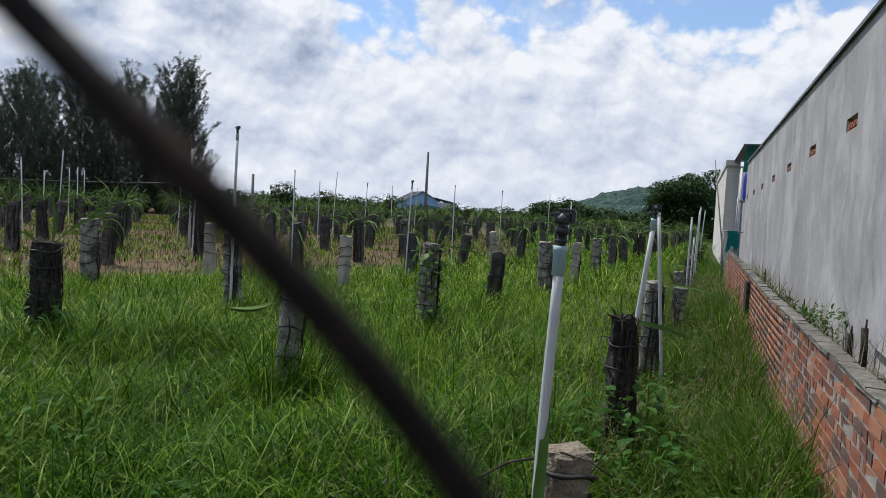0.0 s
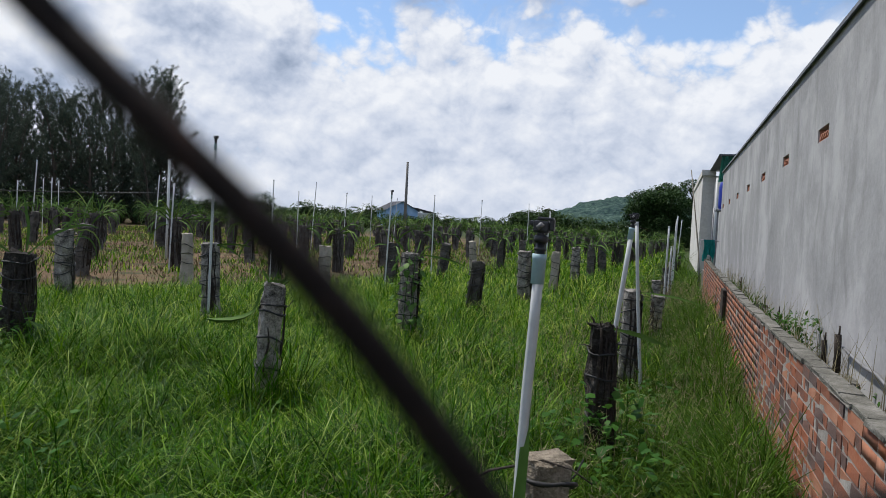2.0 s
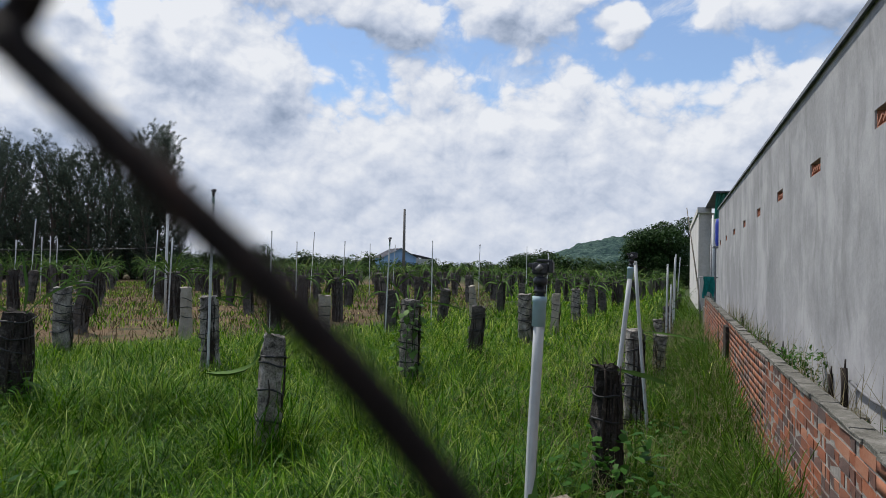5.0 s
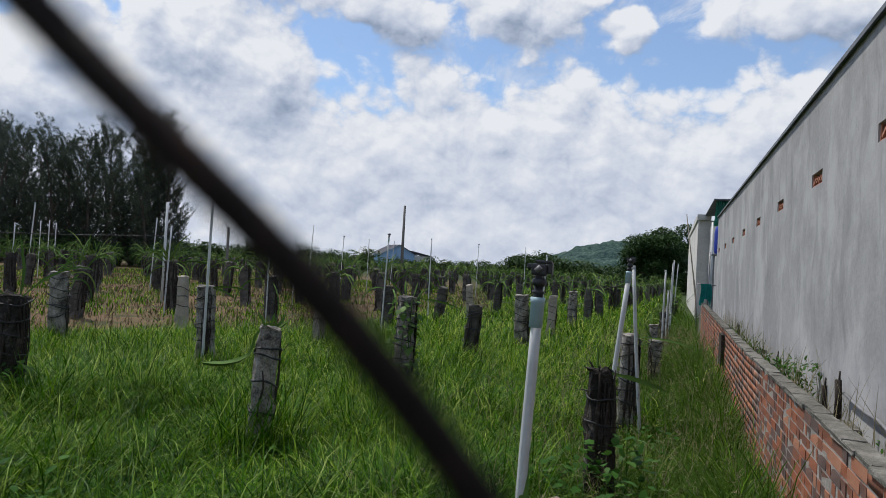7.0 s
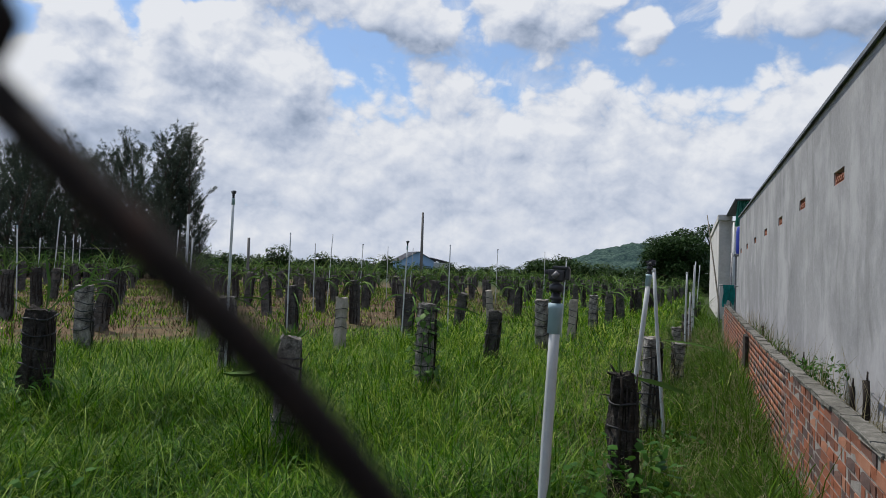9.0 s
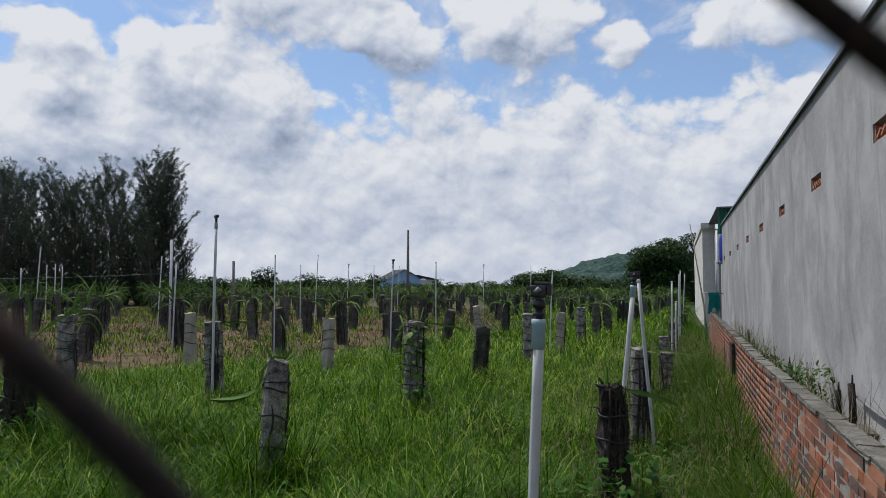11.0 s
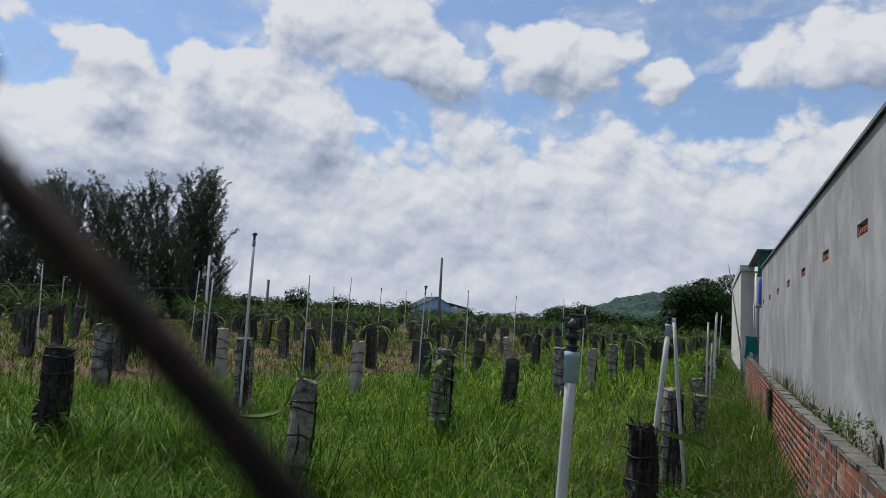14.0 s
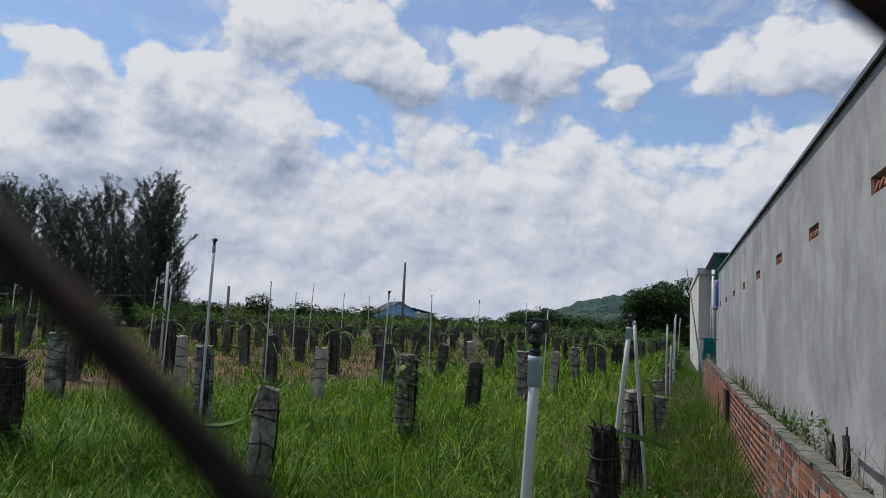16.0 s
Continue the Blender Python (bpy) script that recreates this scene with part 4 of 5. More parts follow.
fr = random.Random(11)
PALE = {(3, 3), (2, 3), (1, 5), (2, 6), (0, 7)}
first_used = set()
cells = []
for k in range(0, 34):
    for j in range(-4, 27):
        if (k, j) in near_done or (k == 0 and j < 0):
            continue
        x, y = field_xy(k, j)
        azd = math.degrees(math.atan2(-x, y))
        if azd > 64 or y < 1 or math.hypot(x, y) > 72 or (k == 1 and j == 0):
            continue
        cells.append((math.hypot(x, y), k, j, x, y))
cells.sort()
far_cells = cells[285:]
for dist, k, j, x, y in cells[:285]:
    i = fr.choice((0, 1, 2, 3, 4, 1, 3, 0))
    if (k, j) in PALE:
        i = 5
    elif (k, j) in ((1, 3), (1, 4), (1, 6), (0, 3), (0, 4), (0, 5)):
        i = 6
    elif dist < 15.5:
        i = fr.choice((2, 6, 2))
    loose = 0.05 if dist < 24 else 0.12
    x += fr.uniform(-loose, loose)
    y += fr.uniform(-loose, loose)
    m = pose(x, y, gz(x, y), fr.gauss(0, 3), fr.gauss(0, 3), fr.uniform(-20, 20) + 90 * fr.randrange(4))
    size = (fr.uniform(1.08, 1.20) if x < -6.0 else fr.uniform(1.02, 1.12)) * (0.70 if k == 0 else 0.93 if i == 5 else 1.0)
    if i not in first_used:
        MODELS[i].matrix_basis = m @ Matrix.Diagonal((size, size, size, 1))
        first_used.add(i)
    else:
        f = size / MODELS[i].scale[0]
        copy_thing(MODELS[i], m @ Matrix.Diagonal((f, f, f, 1)))


def far_rows():
    """The deeper rows, too many to count: posts and crowns joined."""
    r = np.random.default_rng(5)
    V, Fq = [], []
    PV, PF = [], []
    for dist, k, j, x, y in far_cells:
        x += r.uniform(-0.15, 0.15)
        y += r.uniform(-0.15, 0.15)
        z = gz(x, y)
        h, w = r.uniform(0.95, 1.25), r.uniform(0.18, 0.23) / 2
        lx, ly = r.normal(0, 0.04, 2)
        b = len(PV)
        for zz, kx in ((-0.1, 0), (h, 1)):
            for cx, cy in ((-w, -w), (w, -w), (w, w), (-w, w)):
                PV.append((x + cx + lx * kx, y + cy + ly * kx, z + zz))
        PF += [(b, b + 1, b + 5, b + 4), (b + 1, b + 2, b + 6, b + 5), (b + 2, b + 3, b + 7, b + 6), (b + 3, b, b + 4, b + 7), (b + 4, b + 5, b + 6, b + 7)]
        for s in range(24):
            a, L, up = r.uniform(0, 2 * math.pi), r.uniform(0.3, 0.85), r.uniform(-0.2, 1.0)
            dx, dy = math.cos(a), math.sin(a)
            px, pz = 0.0, z + h
            b = len(V)
            for q in range(5):
                ww = 0.03 * (1 - 0.16 * q)
                V.append((x + lx + dx * px - dy * ww, y + ly + dy * px + dx * ww, pz))
                V.append((x + lx + dx * px + dy * ww, y + ly + dy * px - dx * ww, pz + 0.02))
                px += L / 4 * math.cos(up)
                pz += L / 4 * math.sin(up)
                up -= 0.9 * L
            Fq += [(b + 2 * q, b + 2 * q + 1, b + 2 * q + 3, b + 2 * q + 2) for q in range(4)]
    ob = thing("far_rows", "deep rows of concrete posts with green cactus crowns", "plantation", kind="stuff")
    tagged(part("far_posts", arrays_mesh("far_posts", PV, PF, M_CONCRETE), M_CONCRETE, ob), kind="stuff")
    tagged(part("far_crowns", arrays_mesh("far_crowns", V, Fq, M_STEM), M_STEM, ob), kind="stuff")


far_rows()


# ---------------------------------------------------------------- sprinkler risers
def sprinkler_head(parent, m):
    bm = bmesh.new()
    tube(bm, [(0, 0, 0), (0, 0, 0.012), (0, 0, 0.014), (0, 0, 0.020), (0, 0, 0.022), (0, 0, 0.032)], [0.013, 0.013, 0.017, 0.017, 0.012, 0.012], 12)
    tube(bm, [(0, 0, 0.032), (0, 0, 0.036), (0, 0, 0.050), (0, 0, 0.056)], [0.012, 0.019, 0.019, 0.011], 12)
    head = part("sprinkler_head", bm, M_BLACK, parent, "black plastic impact sprinkler", m)
    bm = bmesh.new()
    box(bm, -0.022, 0.020, -0.016, 0.016, 0.060, 0.092, 0.006)
    box(bm, -0.010, 0.008, -0.010, 0.010, 0.052, 0.062, 0.003)
    part("sprinkler_body", bm, M_BLACK, head)
    bm = bmesh.new()
    box(bm, -0.034, -0.020, -0.010, 0.010, 0.078, 0.090, 0.003)
    box(bm, -0.012, 0.030, -0.012, 0.012, 0.093, 0.101, 0.003)
    box(bm, 0.021, 0.033, -0.011, 0.011, 0.066, 0.096, 0.003)
    part("swing_arm", bm, M_BLACK, head)
    bm = bmesh.new()
    tube(bm, [(-0.008, -0.017, 0.072), (0.004, -0.019, 0.084)], 0.007, 8)
    part("deflector", bm, M_STEEL, head, "pale metal deflector")
    return head


def riser(x, y, top, lean_x, lean_y, radius, head=True, base_z=None, label="leaning grey-white plastic irrigation riser tied to a post", coupling=True):
    z0 = gz(x, y) if base_z is None else base_z
    length = top - z0
    t = thing("irrigation_riser", label, "pipe", "risers in the field", m=pose(x, y, z0, lean_y, lean_x, 0))
    bm = bmesh.new()
    n = 6
    tube(bm, [(0.002 * math.sin(i * 1.3), 0, -0.1 + (length + 0.1) * i / n) for i in range(n + 1)], radius, 14 if radius > 0.015 else 8)
    part("pipe", bm, M_PVC, t)
    if coupling:
        bm = bmesh.new()
        c = radius * 1.2
        tube(bm, [(0, 0, length - 0.075), (0, 0, length - 0.074), (0, 0, length - 0.012), (0, 0, length - 0.01), (0, 0, length + 0.004)], [radius, c, c, c * 1.08, c * 1.08], 16)
        part("coupling", bm, M_PVC_BLUE, t, "grey-blue threaded coupling")
    if head:
        sprinkler_head(t, pose(0, 0, length))
    else:
        bm = bmesh.new()
        for z in (0.0, 0.012):
            tube(bm, [((radius + 0.003) * math.cos(a), (radius + 0.003) * math.sin(a), 0.62 + z + 0.004 * math.sin(a)) for a in (2 * math.pi * i / 10 for i in range(11))], 0.003, 4, caps=False)
        part("tie", bm, M_TIE, t, "black wire tie")
        bm = bmesh.new()
        tube(bm, [(0, 0, length - 0.03), (0, 0, length - 0.029), (0, 0, length + 0.004), (0, 0, length + 0.006)], [radius, radius * 1.12, radius * 1.12, radius * 0.7], 10)
        part("end_cap", bm, M_PVC, t)
    return t


riser(-0.3565, 1.79, 1.500, 1.75, -1.0, 0.0148, base_z=0.55, label="grey-white plastic riser with a black sprinkler head")
# the lone stem beside the first riser
bm = bmesh.new()
stem_mesh(bm, (-0.345, 1.757, 0.56), 0.2, 0.55, 1.53, 0.03, 0.0165, 77)
lone = new("cactus_stem", bm_mesh("cactus_stem", bm, M_STEM))
tagged(lone, "single broad green cactus stem beside a riser", "cactus")
RISERS = [
    (0, 1, 1.6, 5.5, -1.0, 0.0165, 1),
    (0, 2, 1.66, -4.5, 0, 0.0165, 0),
    (0, 4, 1.68, 0.5, 0, 0.0165, 0),
    (0, 5, 1.28, 1, 0, 0.0165, 0),
    (0, 6, 1.9, 1.5, 0, 0.0165, 0),
    (0, 7, 2.05, 1, 0, 0.0165, 0),
    (0, 9, 2.05, 3, 0, 0.0165, 0),
    (1, 5, 1.87, 2.5, 0, 0.0135, 0),
    (2, 2, 2.37, 0.5, 0, 0.0165, 1),
    (2, 4, 2.03, 2, 0, 0.0135, 1),
    (2, 5, 2.17, 0, 0, 0.0135, 0),
    (2, 9, 2.4, 0, 0, 0.0135, 0),
    (3, 10, 2.45, 1, 0, 0.0135, 1),
] + [
    (5, 8, 2.8, 3, 0, 0.0165, 0),
    (5, 9, 2.45, 2, 0, 0.0165, 1),
    (4, 6, 2.23, 0, 0, 0.0135, 0),
    (3, 4, 2.25, 0, 0, 0.0135, 0),
    (5, 10, 2.56, 0, 0, 0.0165, 0),
    (5, 11, 2.6, 3, 0, 0.0165, 0),
    (4, 4, 2.09, 2, 0, 0.0165, 0),
    (6, 6, 2.57, 3, 0, 0.0165, 0),
    (6, 4, 2.33, -3, 0, 0.0165, 1),
    (8, 6, 2.95, 4, 0, 0.02, 1),
    (7, 5, 2.13, 0, 0, 0.0165, 0),
    (9, 7, 2.43, 0, 0, 0.0165, 0),
    (10, 8, 2.6, 0, 0, 0.02, 0),
    (11, 9, 2.6, 0, 0, 0.02, 0),
]
for k, j, top, lx, ly, rad, hd in RISERS:
    x, y = grid_xy(k, j)
    ox, oy = {(0, 1): (-0.115, 0.16), (0, 2): (0.05, -0.58)}.get((k, j), (0.06, -0.13))
    riser(x + ox, y + oy, top, lx, ly, rad, bool(hd), coupling=bool(hd))
# a stout pale pole and a dark one among the rows
for k, j, top, rad, mat, lab in ((5, 5, 2.86, 0.036, M_PVC, "stout pale plastic pole among the posts"), (8, 10, 2.85, 0.07, M_WOODPOLE, "dark weathered timber pole among the posts")):
    x, y = grid_xy(k, j)
    bm = bmesh.new()
    tube(bm, [(0, 0, -0.2), (0.01, 0, 1.2), (0, 0.01, top - gz(x, y))], [rad, rad * 0.98, rad * 0.94], 12)
    p = new("field_pole", bm_mesh("field_pole", bm, mat))
    p.matrix_basis = pose(x + 0.15, y, gz(x, y))
    tagged(p, lab, "pole")
# a sagging line strung through the left rows
for a, b, sag in (((5, 5, 1.95), (9, 4, 1.9), 0.12), ((9, 4, 1.9), (13, 3, 1.9), 0.15)):
    xa, ya = grid_xy(a[0], a[1])
    xb, yb = grid_xy(b[0], b[1])
    bm = bmesh.new()
    tube(bm, [(xa + (xb - xa) * u, ya + (yb - ya) * u, a[2] + (b[2] - a[2]) * u - sag * 4 * u * (1 - u)) for u in (i / 10 for i in range(11))], 0.012, 5)
    ln = new("water_line", bm_mesh("water_line", bm, M_BLACK))
    tagged(ln, "thin dark water line strung between poles", "line", "lines over the field")


# ---------------------------------------------------------------- grass and weeds
def gz_arr(x, y):
    d = np.maximum(0.0, -x - 1.0)
    return 0.20 * (1 - np.exp(-d / 7.0)) + 0.03 * np.sin(x * 0.9 + 1.0) * np.sin(y * 0.7) * np.minimum(1.0, d / 3.0)


def lumps(x, y):
    """A smooth uneven field between 0 and 1."""
    return 0.5 + 0.2 * np.sin(1.7 * x + 0.6 * y + 1.0) + 0.17 * np.sin(-0.9 * x + 1.9 * y) + 0.13 * np.sin(3.1 * x - 2.3 * y + 2.0)


def blades(name, x, y, h, w, mat, label, seed, bend=0.55, segs=3, lift=0.0):
    """Tapering blades that rise, arch and nod, joined into one mesh."""
    r = np.random.default_rng(seed)
    n = len(x)
    az = r.uniform(0, 2 * np.pi, n)
    start = np.clip(np.abs(r.normal(0.18, 0.28, n)), 0.0, 1.0)
    curl = np.clip(r.normal(bend * 1.15, 0.55, n), 0.05, 2.6)
    z = gz_arr(x, y) + lift
    dx, dy = np.cos(az), np.sin(az)
    turn = az + np.pi / 2 + r.normal(0, 0.5, n)
    fx, fy = np.cos(turn), np.sin(turn)
    wid = {3: (0.9, 1.0, 0.66, 0.0), 2: (1.0, 0.8, 0.0)}[segs]
    step = h * 1.18 / segs
    cx, cy, cz = x.copy(), y.copy(), z
    levels = []
    for i in range(segs + 1):
        if wid[i] > 0:
            ww = w * wid[i] / 2
            levels.append((np.stack((cx - fx * ww, cy - fy * ww, cz), 1), np.stack((cx + fx * ww, cy + fy * ww, cz), 1)))
        else:
            levels.append((np.stack((cx, cy, cz), 1),))
        th = start + curl * ((i + 0.5) / segs) ** 1.2
        cx, cy, cz = cx + dx * step * np.sin(th), cy + dy * step * np.sin(th), cz + step * np.cos(th)
    cols = [a for lv in levels for a in lv]
    k = len(cols)
    V = np.stack(cols, 1).reshape(-1, 3)
    base = np.arange(n)[:, None] * k
    tris = []
    for i in range(segs - 1):
        a = 2 * i
        tris += [(a, a + 1, a + 3), (a, a + 3, a + 2)]
    tris.append((k - 3, k - 2, k - 1))
    Ft = (base[:, :, None] + np.array(tris)[None]).reshape(-1, 3)
    ob = new(name, arrays_mesh(name, V, Ft, mat))
    tagged(ob, label, "grass", kind="stuff")
    return ob


def scatter(n, x0, x1, y0, y1, seed):
    r = np.random.default_rng(seed)
    x, y = r.uniform(x0, x1, n), r.uniform(y0, y1, n)
    return x, y, r


def green_share(x, y):
    """How thick the green stands: full near the eye and along the wall, thin deep in the field."""
    edge = (1.0 - (-0.102 * x + 0.0245 * y)) * 4.0 + 0.5 + 1.5 * (lumps(0.6 * x, 0.6 * y) - 0.5)
    return np.clip(np.maximum(edge, (x + 0.27 * y) * 0.4), 0.0, 1.0)


def seed_heads(x, y, seed):
    """Feathery pinkish-tan panicles on fine stalks."""
    r = np.random.default_rng(seed)
    per = 14
    n = len(x) * per
    h = np.repeat(r.uniform(0.42, 0.68, len(x)), per)
    az, lean = np.repeat(r.uniform(0, 6.283, len(x)), per), np.repeat(r.uniform(0.1, 0.6, len(x)), per)
    u = r.uniform(0.72, 1.0, n)
    X, Y = np.repeat(x, per), np.repeat(y, per)
    c = np.stack((X + np.cos(az) * lean * h * u ** 2 + r.normal(0, 0.012, n), Y + np.sin(az) * lean * h * u ** 2 + r.normal(0, 0.012, n), gz_arr(X, Y) + h * u * (1 - 0.25 * lean)), 1)
    d = np.stack((np.cos(az) * lean + r.normal(0, 0.5, n), np.sin(az) * lean + r.normal(0, 0.5, n), r.uniform(0.2, 1.0, n)), 1)
    d /= np.linalg.norm(d, axis=1)[:, None]
    side = np.cross(d, r.normal(0, 1, (n, 3)))
    side /= np.linalg.norm(side, axis=1)[:, None]
    L, w = r.uniform(0.02, 0.05, n)[:, None], 0.0022
    V = np.stack((c - side * w, c + side * w, c + d * L), 1).reshape(-1, 3)
    ob = new("seed_heads", arrays_mesh("seed_heads", V, np.arange(3 * n).reshape(-1, 3), M_SEED))
    tagged(ob, "feathery tan seed heads above the grass", "grass", kind="stuff")


def build_grass():
    # tufts: blades gather round their middles
    def tufted(n, per, x0, x1, y0, y1, seed, spread):
        cx, cy, r = scatter(n // per, x0, x1, y0, y1, seed)
        x = np.repeat(cx, per) + r.normal(0, spread, (n // per) * per)
        y = np.repeat(cy, per) + r.normal(0, spread, (n // per) * per)
        tall = np.repeat(r.uniform(0.5, 1.25, n // per), per)
        return x, y, tall, r

    specs = [("near", 126000, 12, -5.6, 0.66, 0.6, 5.6, 21, 0.035, 0.0080, 3), ("middle", 165000, 12, -12.5, 0.66, 5.6, 12.5, 22, 0.05, 0.0098, 2),
             ("far", 90000, 12, -20.0, 0.66, 12.5, 27.0, 23, 0.11, 0.018, 2), ("left", 24000, 12, -12.5, -5.6, 1.0, 5.6, 24, 0.08, 0.011, 3),
             ("deep", 40000, 10, -45.0, 0.66, 27.0, 60.0, 27, 0.2, 0.04, 2)]
    for tag, n, per, x0, x1, y0, y1, seed, spread, wide, segs in specs:
        x, y, tall, r = tufted(n, per, x0, x1, y0, y1, seed, spread)
        keep = (r.uniform(0, 1, len(x)) < green_share(x, y)) & (x < 0.66)
        # the strip beside the brick wall carries drier, olive grass
        olive = r.uniform(0, 1, len(x)) < np.clip((x + 0.95) * 1.6, 0.06, 0.93)
        share = green_share(x, y)
        h = (0.21 + 0.38 * lumps(x, y)) * tall * r.uniform(0.5, 1.25, len(x)) * (0.35 + 0.65 * share)
        h *= 1.0 + 0.75 * np.clip((x - 0.1) / 0.45, 0.0, 1.0)
        w = wide * r.uniform(0.6, 1.3, len(x))
        for sel, nm, mat, lab in ((keep & ~olive, "meadow_grass", M_GRASS, "lush bright green knee-high field grass"),
                                  (keep & olive, "olive_grass", M_OLIVE, "drier olive grass along the brick wall")):
            blades(nm, x[sel], y[sel], h[sel], w[sel], mat, lab, seed + 100, 1.6, segs)
    # taller tufts round the feet of the nearest posts
    for i, (k, j, tallest) in enumerate(((1, 1, 0.64), (1, 2, 0.48), (1, 3, 0.40), (2, 2, 0.30), (0, 2, 0.40), (2, 1, 0.34))):
        px, py = grid_xy(k, j)
        r = np.random.default_rng(70 + i)
        a, q = r.uniform(0, 6.283, 420), 0.10 + 0.24 * r.uniform(0, 1, 420) ** 0.7
        blades("tall_tuft", px + np.cos(a) * q, py - 0.06 + np.sin(a) * q, tallest * r.uniform(0.55, 1.15, 420), r.uniform(0.006, 0.011, 420), M_GRASS,
               "tall green grass tuft round a post's foot", 80 + i, 1.1, 3)
    # seed heads: thin stalks with feathery tops
    x, y, r = scatter(7600, -10.5, 0.64, 1.5, 17.0, 31)
    keep = r.uniform(0, 1, len(x)) < np.clip(0.20 + (x + 1.1) * 0.45 + 0.26 * (lumps(x * 0.6, y * 0.6) > 0.6), 0, 1)
    x, y = x[keep], y[keep]
    blades("seed_stalks", x, y, r.uniform(0.38, 0.62, len(x)), np.full(len(x), 0.004), M_SEED, "thin dry seed stalks above the grass", 32, 0.35, 3)
    seed_heads(x, y, 34)
    xs, ys = np.repeat(x, 3), np.repeat(y, 3)
    blades("olive_straw", xs + r.normal(0, 0.05, len(xs)), ys + r.normal(0, 0.05, len(xs)), r.uniform(0.18, 0.42, len(xs)), np.full(len(xs), 0.005), M_OLIVE,
           "yellowing olive blades among the grass", 33, 0.9, 3)
    # straw and cut stems lying on the bare soil
    x, y, r = scatter(46000, -34.0, -1.0, 5.0, 40.0, 35)
    keep = r.uniform(0, 1, len(x)) > green_share(x, y) * 1.15
    x, y = x[keep], y[keep]
    blades("straw_mulch", x, y, r.uniform(0.06, 0.24, len(x)), r.uniform(0.010, 0.024, len(x)), M_MULCH, "brown straw mulch on the bare soil", 36, 1.5, 2)
    x, y, r = scatter(90000, -34.0, -1.0, 6.0, 44.0, 37)
    keep = (r.uniform(0, 1, len(x)) > green_share(x, y)) & (lumps(0.8 * x, 0.8 * y) + r.normal(0, 0.08, len(x)) > 0.45)
    x, y = x[keep], y[keep]
    blades("sparse_grass", x, y, r.uniform(0.06, 0.2, len(x)), r.uniform(0.012, 0.03, len(x)), M_GRASS, "short green tufts on the bare soil", 38, 0.8, 2)


build_grass()


def leaf_cloud(centres, normals_up, size, count_seed, aspect=0.75):
    """Pointed oval leaves: six triangles-fan leaf at each centre. Returns verts and tris."""
    r = np.random.default_rng(count_seed)
    n = len(centres)
    az, tilt = r.uniform(0, 2 * np.pi, n), r.normal(normals_up, 0.4, n)
    s = size * r.uniform(0.6, 1.25, n)
    a = np.stack((np.cos(az) * np.cos(tilt), np.sin(az) * np.cos(tilt), np.sin(tilt)), 1)
    b = np.stack((-np.sin(az), np.cos(az), r.normal(0, 0.25, n)), 1)
    pts = [(0, 0), (0.35, 0.5 * aspect), (0.75, 0.36 * aspect), (1.08, 0.0), (0.75, -0.36 * aspect), (0.35, -0.5 * aspect)]
    cup = (0, 0.04, 0.02, -0.12, 0.02, 0.04)
    V = np.stack([centres + a * (u * s)[:, None] + b * (v * s)[:, None] + np.array((0, 0, 1.0))[None] * (c * s)[:, None] for (u, v), c in zip(pts, cup)], 1).reshape(-1, 3)
    base = np.arange(n)[:, None, None] * 6
    Ft = (base + np.array(((0, 1, 5), (1, 2, 4), (1, 4, 5), (2, 3, 4)))[None]).reshape(-1, 3)
    return V, Ft


def weeds(name, spots, label, seed, size=0.06):
    """Broad-leaved weeds: (x, y, radius, height, leaves)."""
    r = np.random.default_rng(seed)
    C = []
    for x, y, rad, hgt, n in spots:
        a, q = r.uniform(0, 2 * np.pi, n), rad * np.sqrt(r.uniform(0, 1, n))
        z = hgt * r.uniform(0.15, 1.0, n) * (1 - 0.4 * (q / rad) ** 2)
        C.append(np.stack((x + np.cos(a) * q, y + np.sin(a) * q, gz(x, y) + z), 1))
    V, Ft = leaf_cloud(np.concatenate(C), 0.15, size, seed)
    ob = new(name, arrays_mesh(name, V, Ft, M_WEED))
    tagged(ob, label, "weeds", kind="stuff")


weeds("weeds", [(-0.30, 4.1, 0.30, 0.72, 170), (-0.60, 4.2, 0.2, 0.55, 60), (-0.14, 3.6, 0.25, 0.62, 90), (-0.08, 2.0, 0.22, 0.80, 110), (-0.45, 2.1, 0.18, 0.66, 50), (0.05, 2.5, 0.25, 0.6, 70), (-0.15, 6.0, 0.3, 0.4, 60), (0.2, 3.4, 0.25, 0.45, 50),
               (0.45, 2.7, 0.18, 0.5, 30), (-3.1, 2.6, 0.35, 0.6, 70), (-2.2, 2.3, 0.4, 0.35, 40), (-5.2, 4.35, 0.3, 0.5, 90), (-4.9, 3.9, 0.35, 0.4, 60), (-2.75, 4.3, 0.3, 0.3, 50)],
      "broad-leaved green weeds among the grass", 41, 0.065)


bm = bmesh.new()
tube(bm, [(-0.62, 1.93, 0.74), (-0.55, 1.94, 0.80), (-0.46, 1.93, 0.865), (-0.38, 1.90, 0.90), (-0.30, 1.88, 0.935)], [0.002, 0.0035, 0.004, 0.004, 0.003], 6)
tube(bm, [(-0.30, 1.88, 0.935), (-0.22, 1.86, 0.93), (-0.16, 1.85, 0.90)], [0.003, 0.003, 0.002], 6)
twig = new("dead_twig", bm_mesh("dead_twig", bm, M_ROOT))
tagged(twig, "thin dark dead twig lying across the stump", "twig")


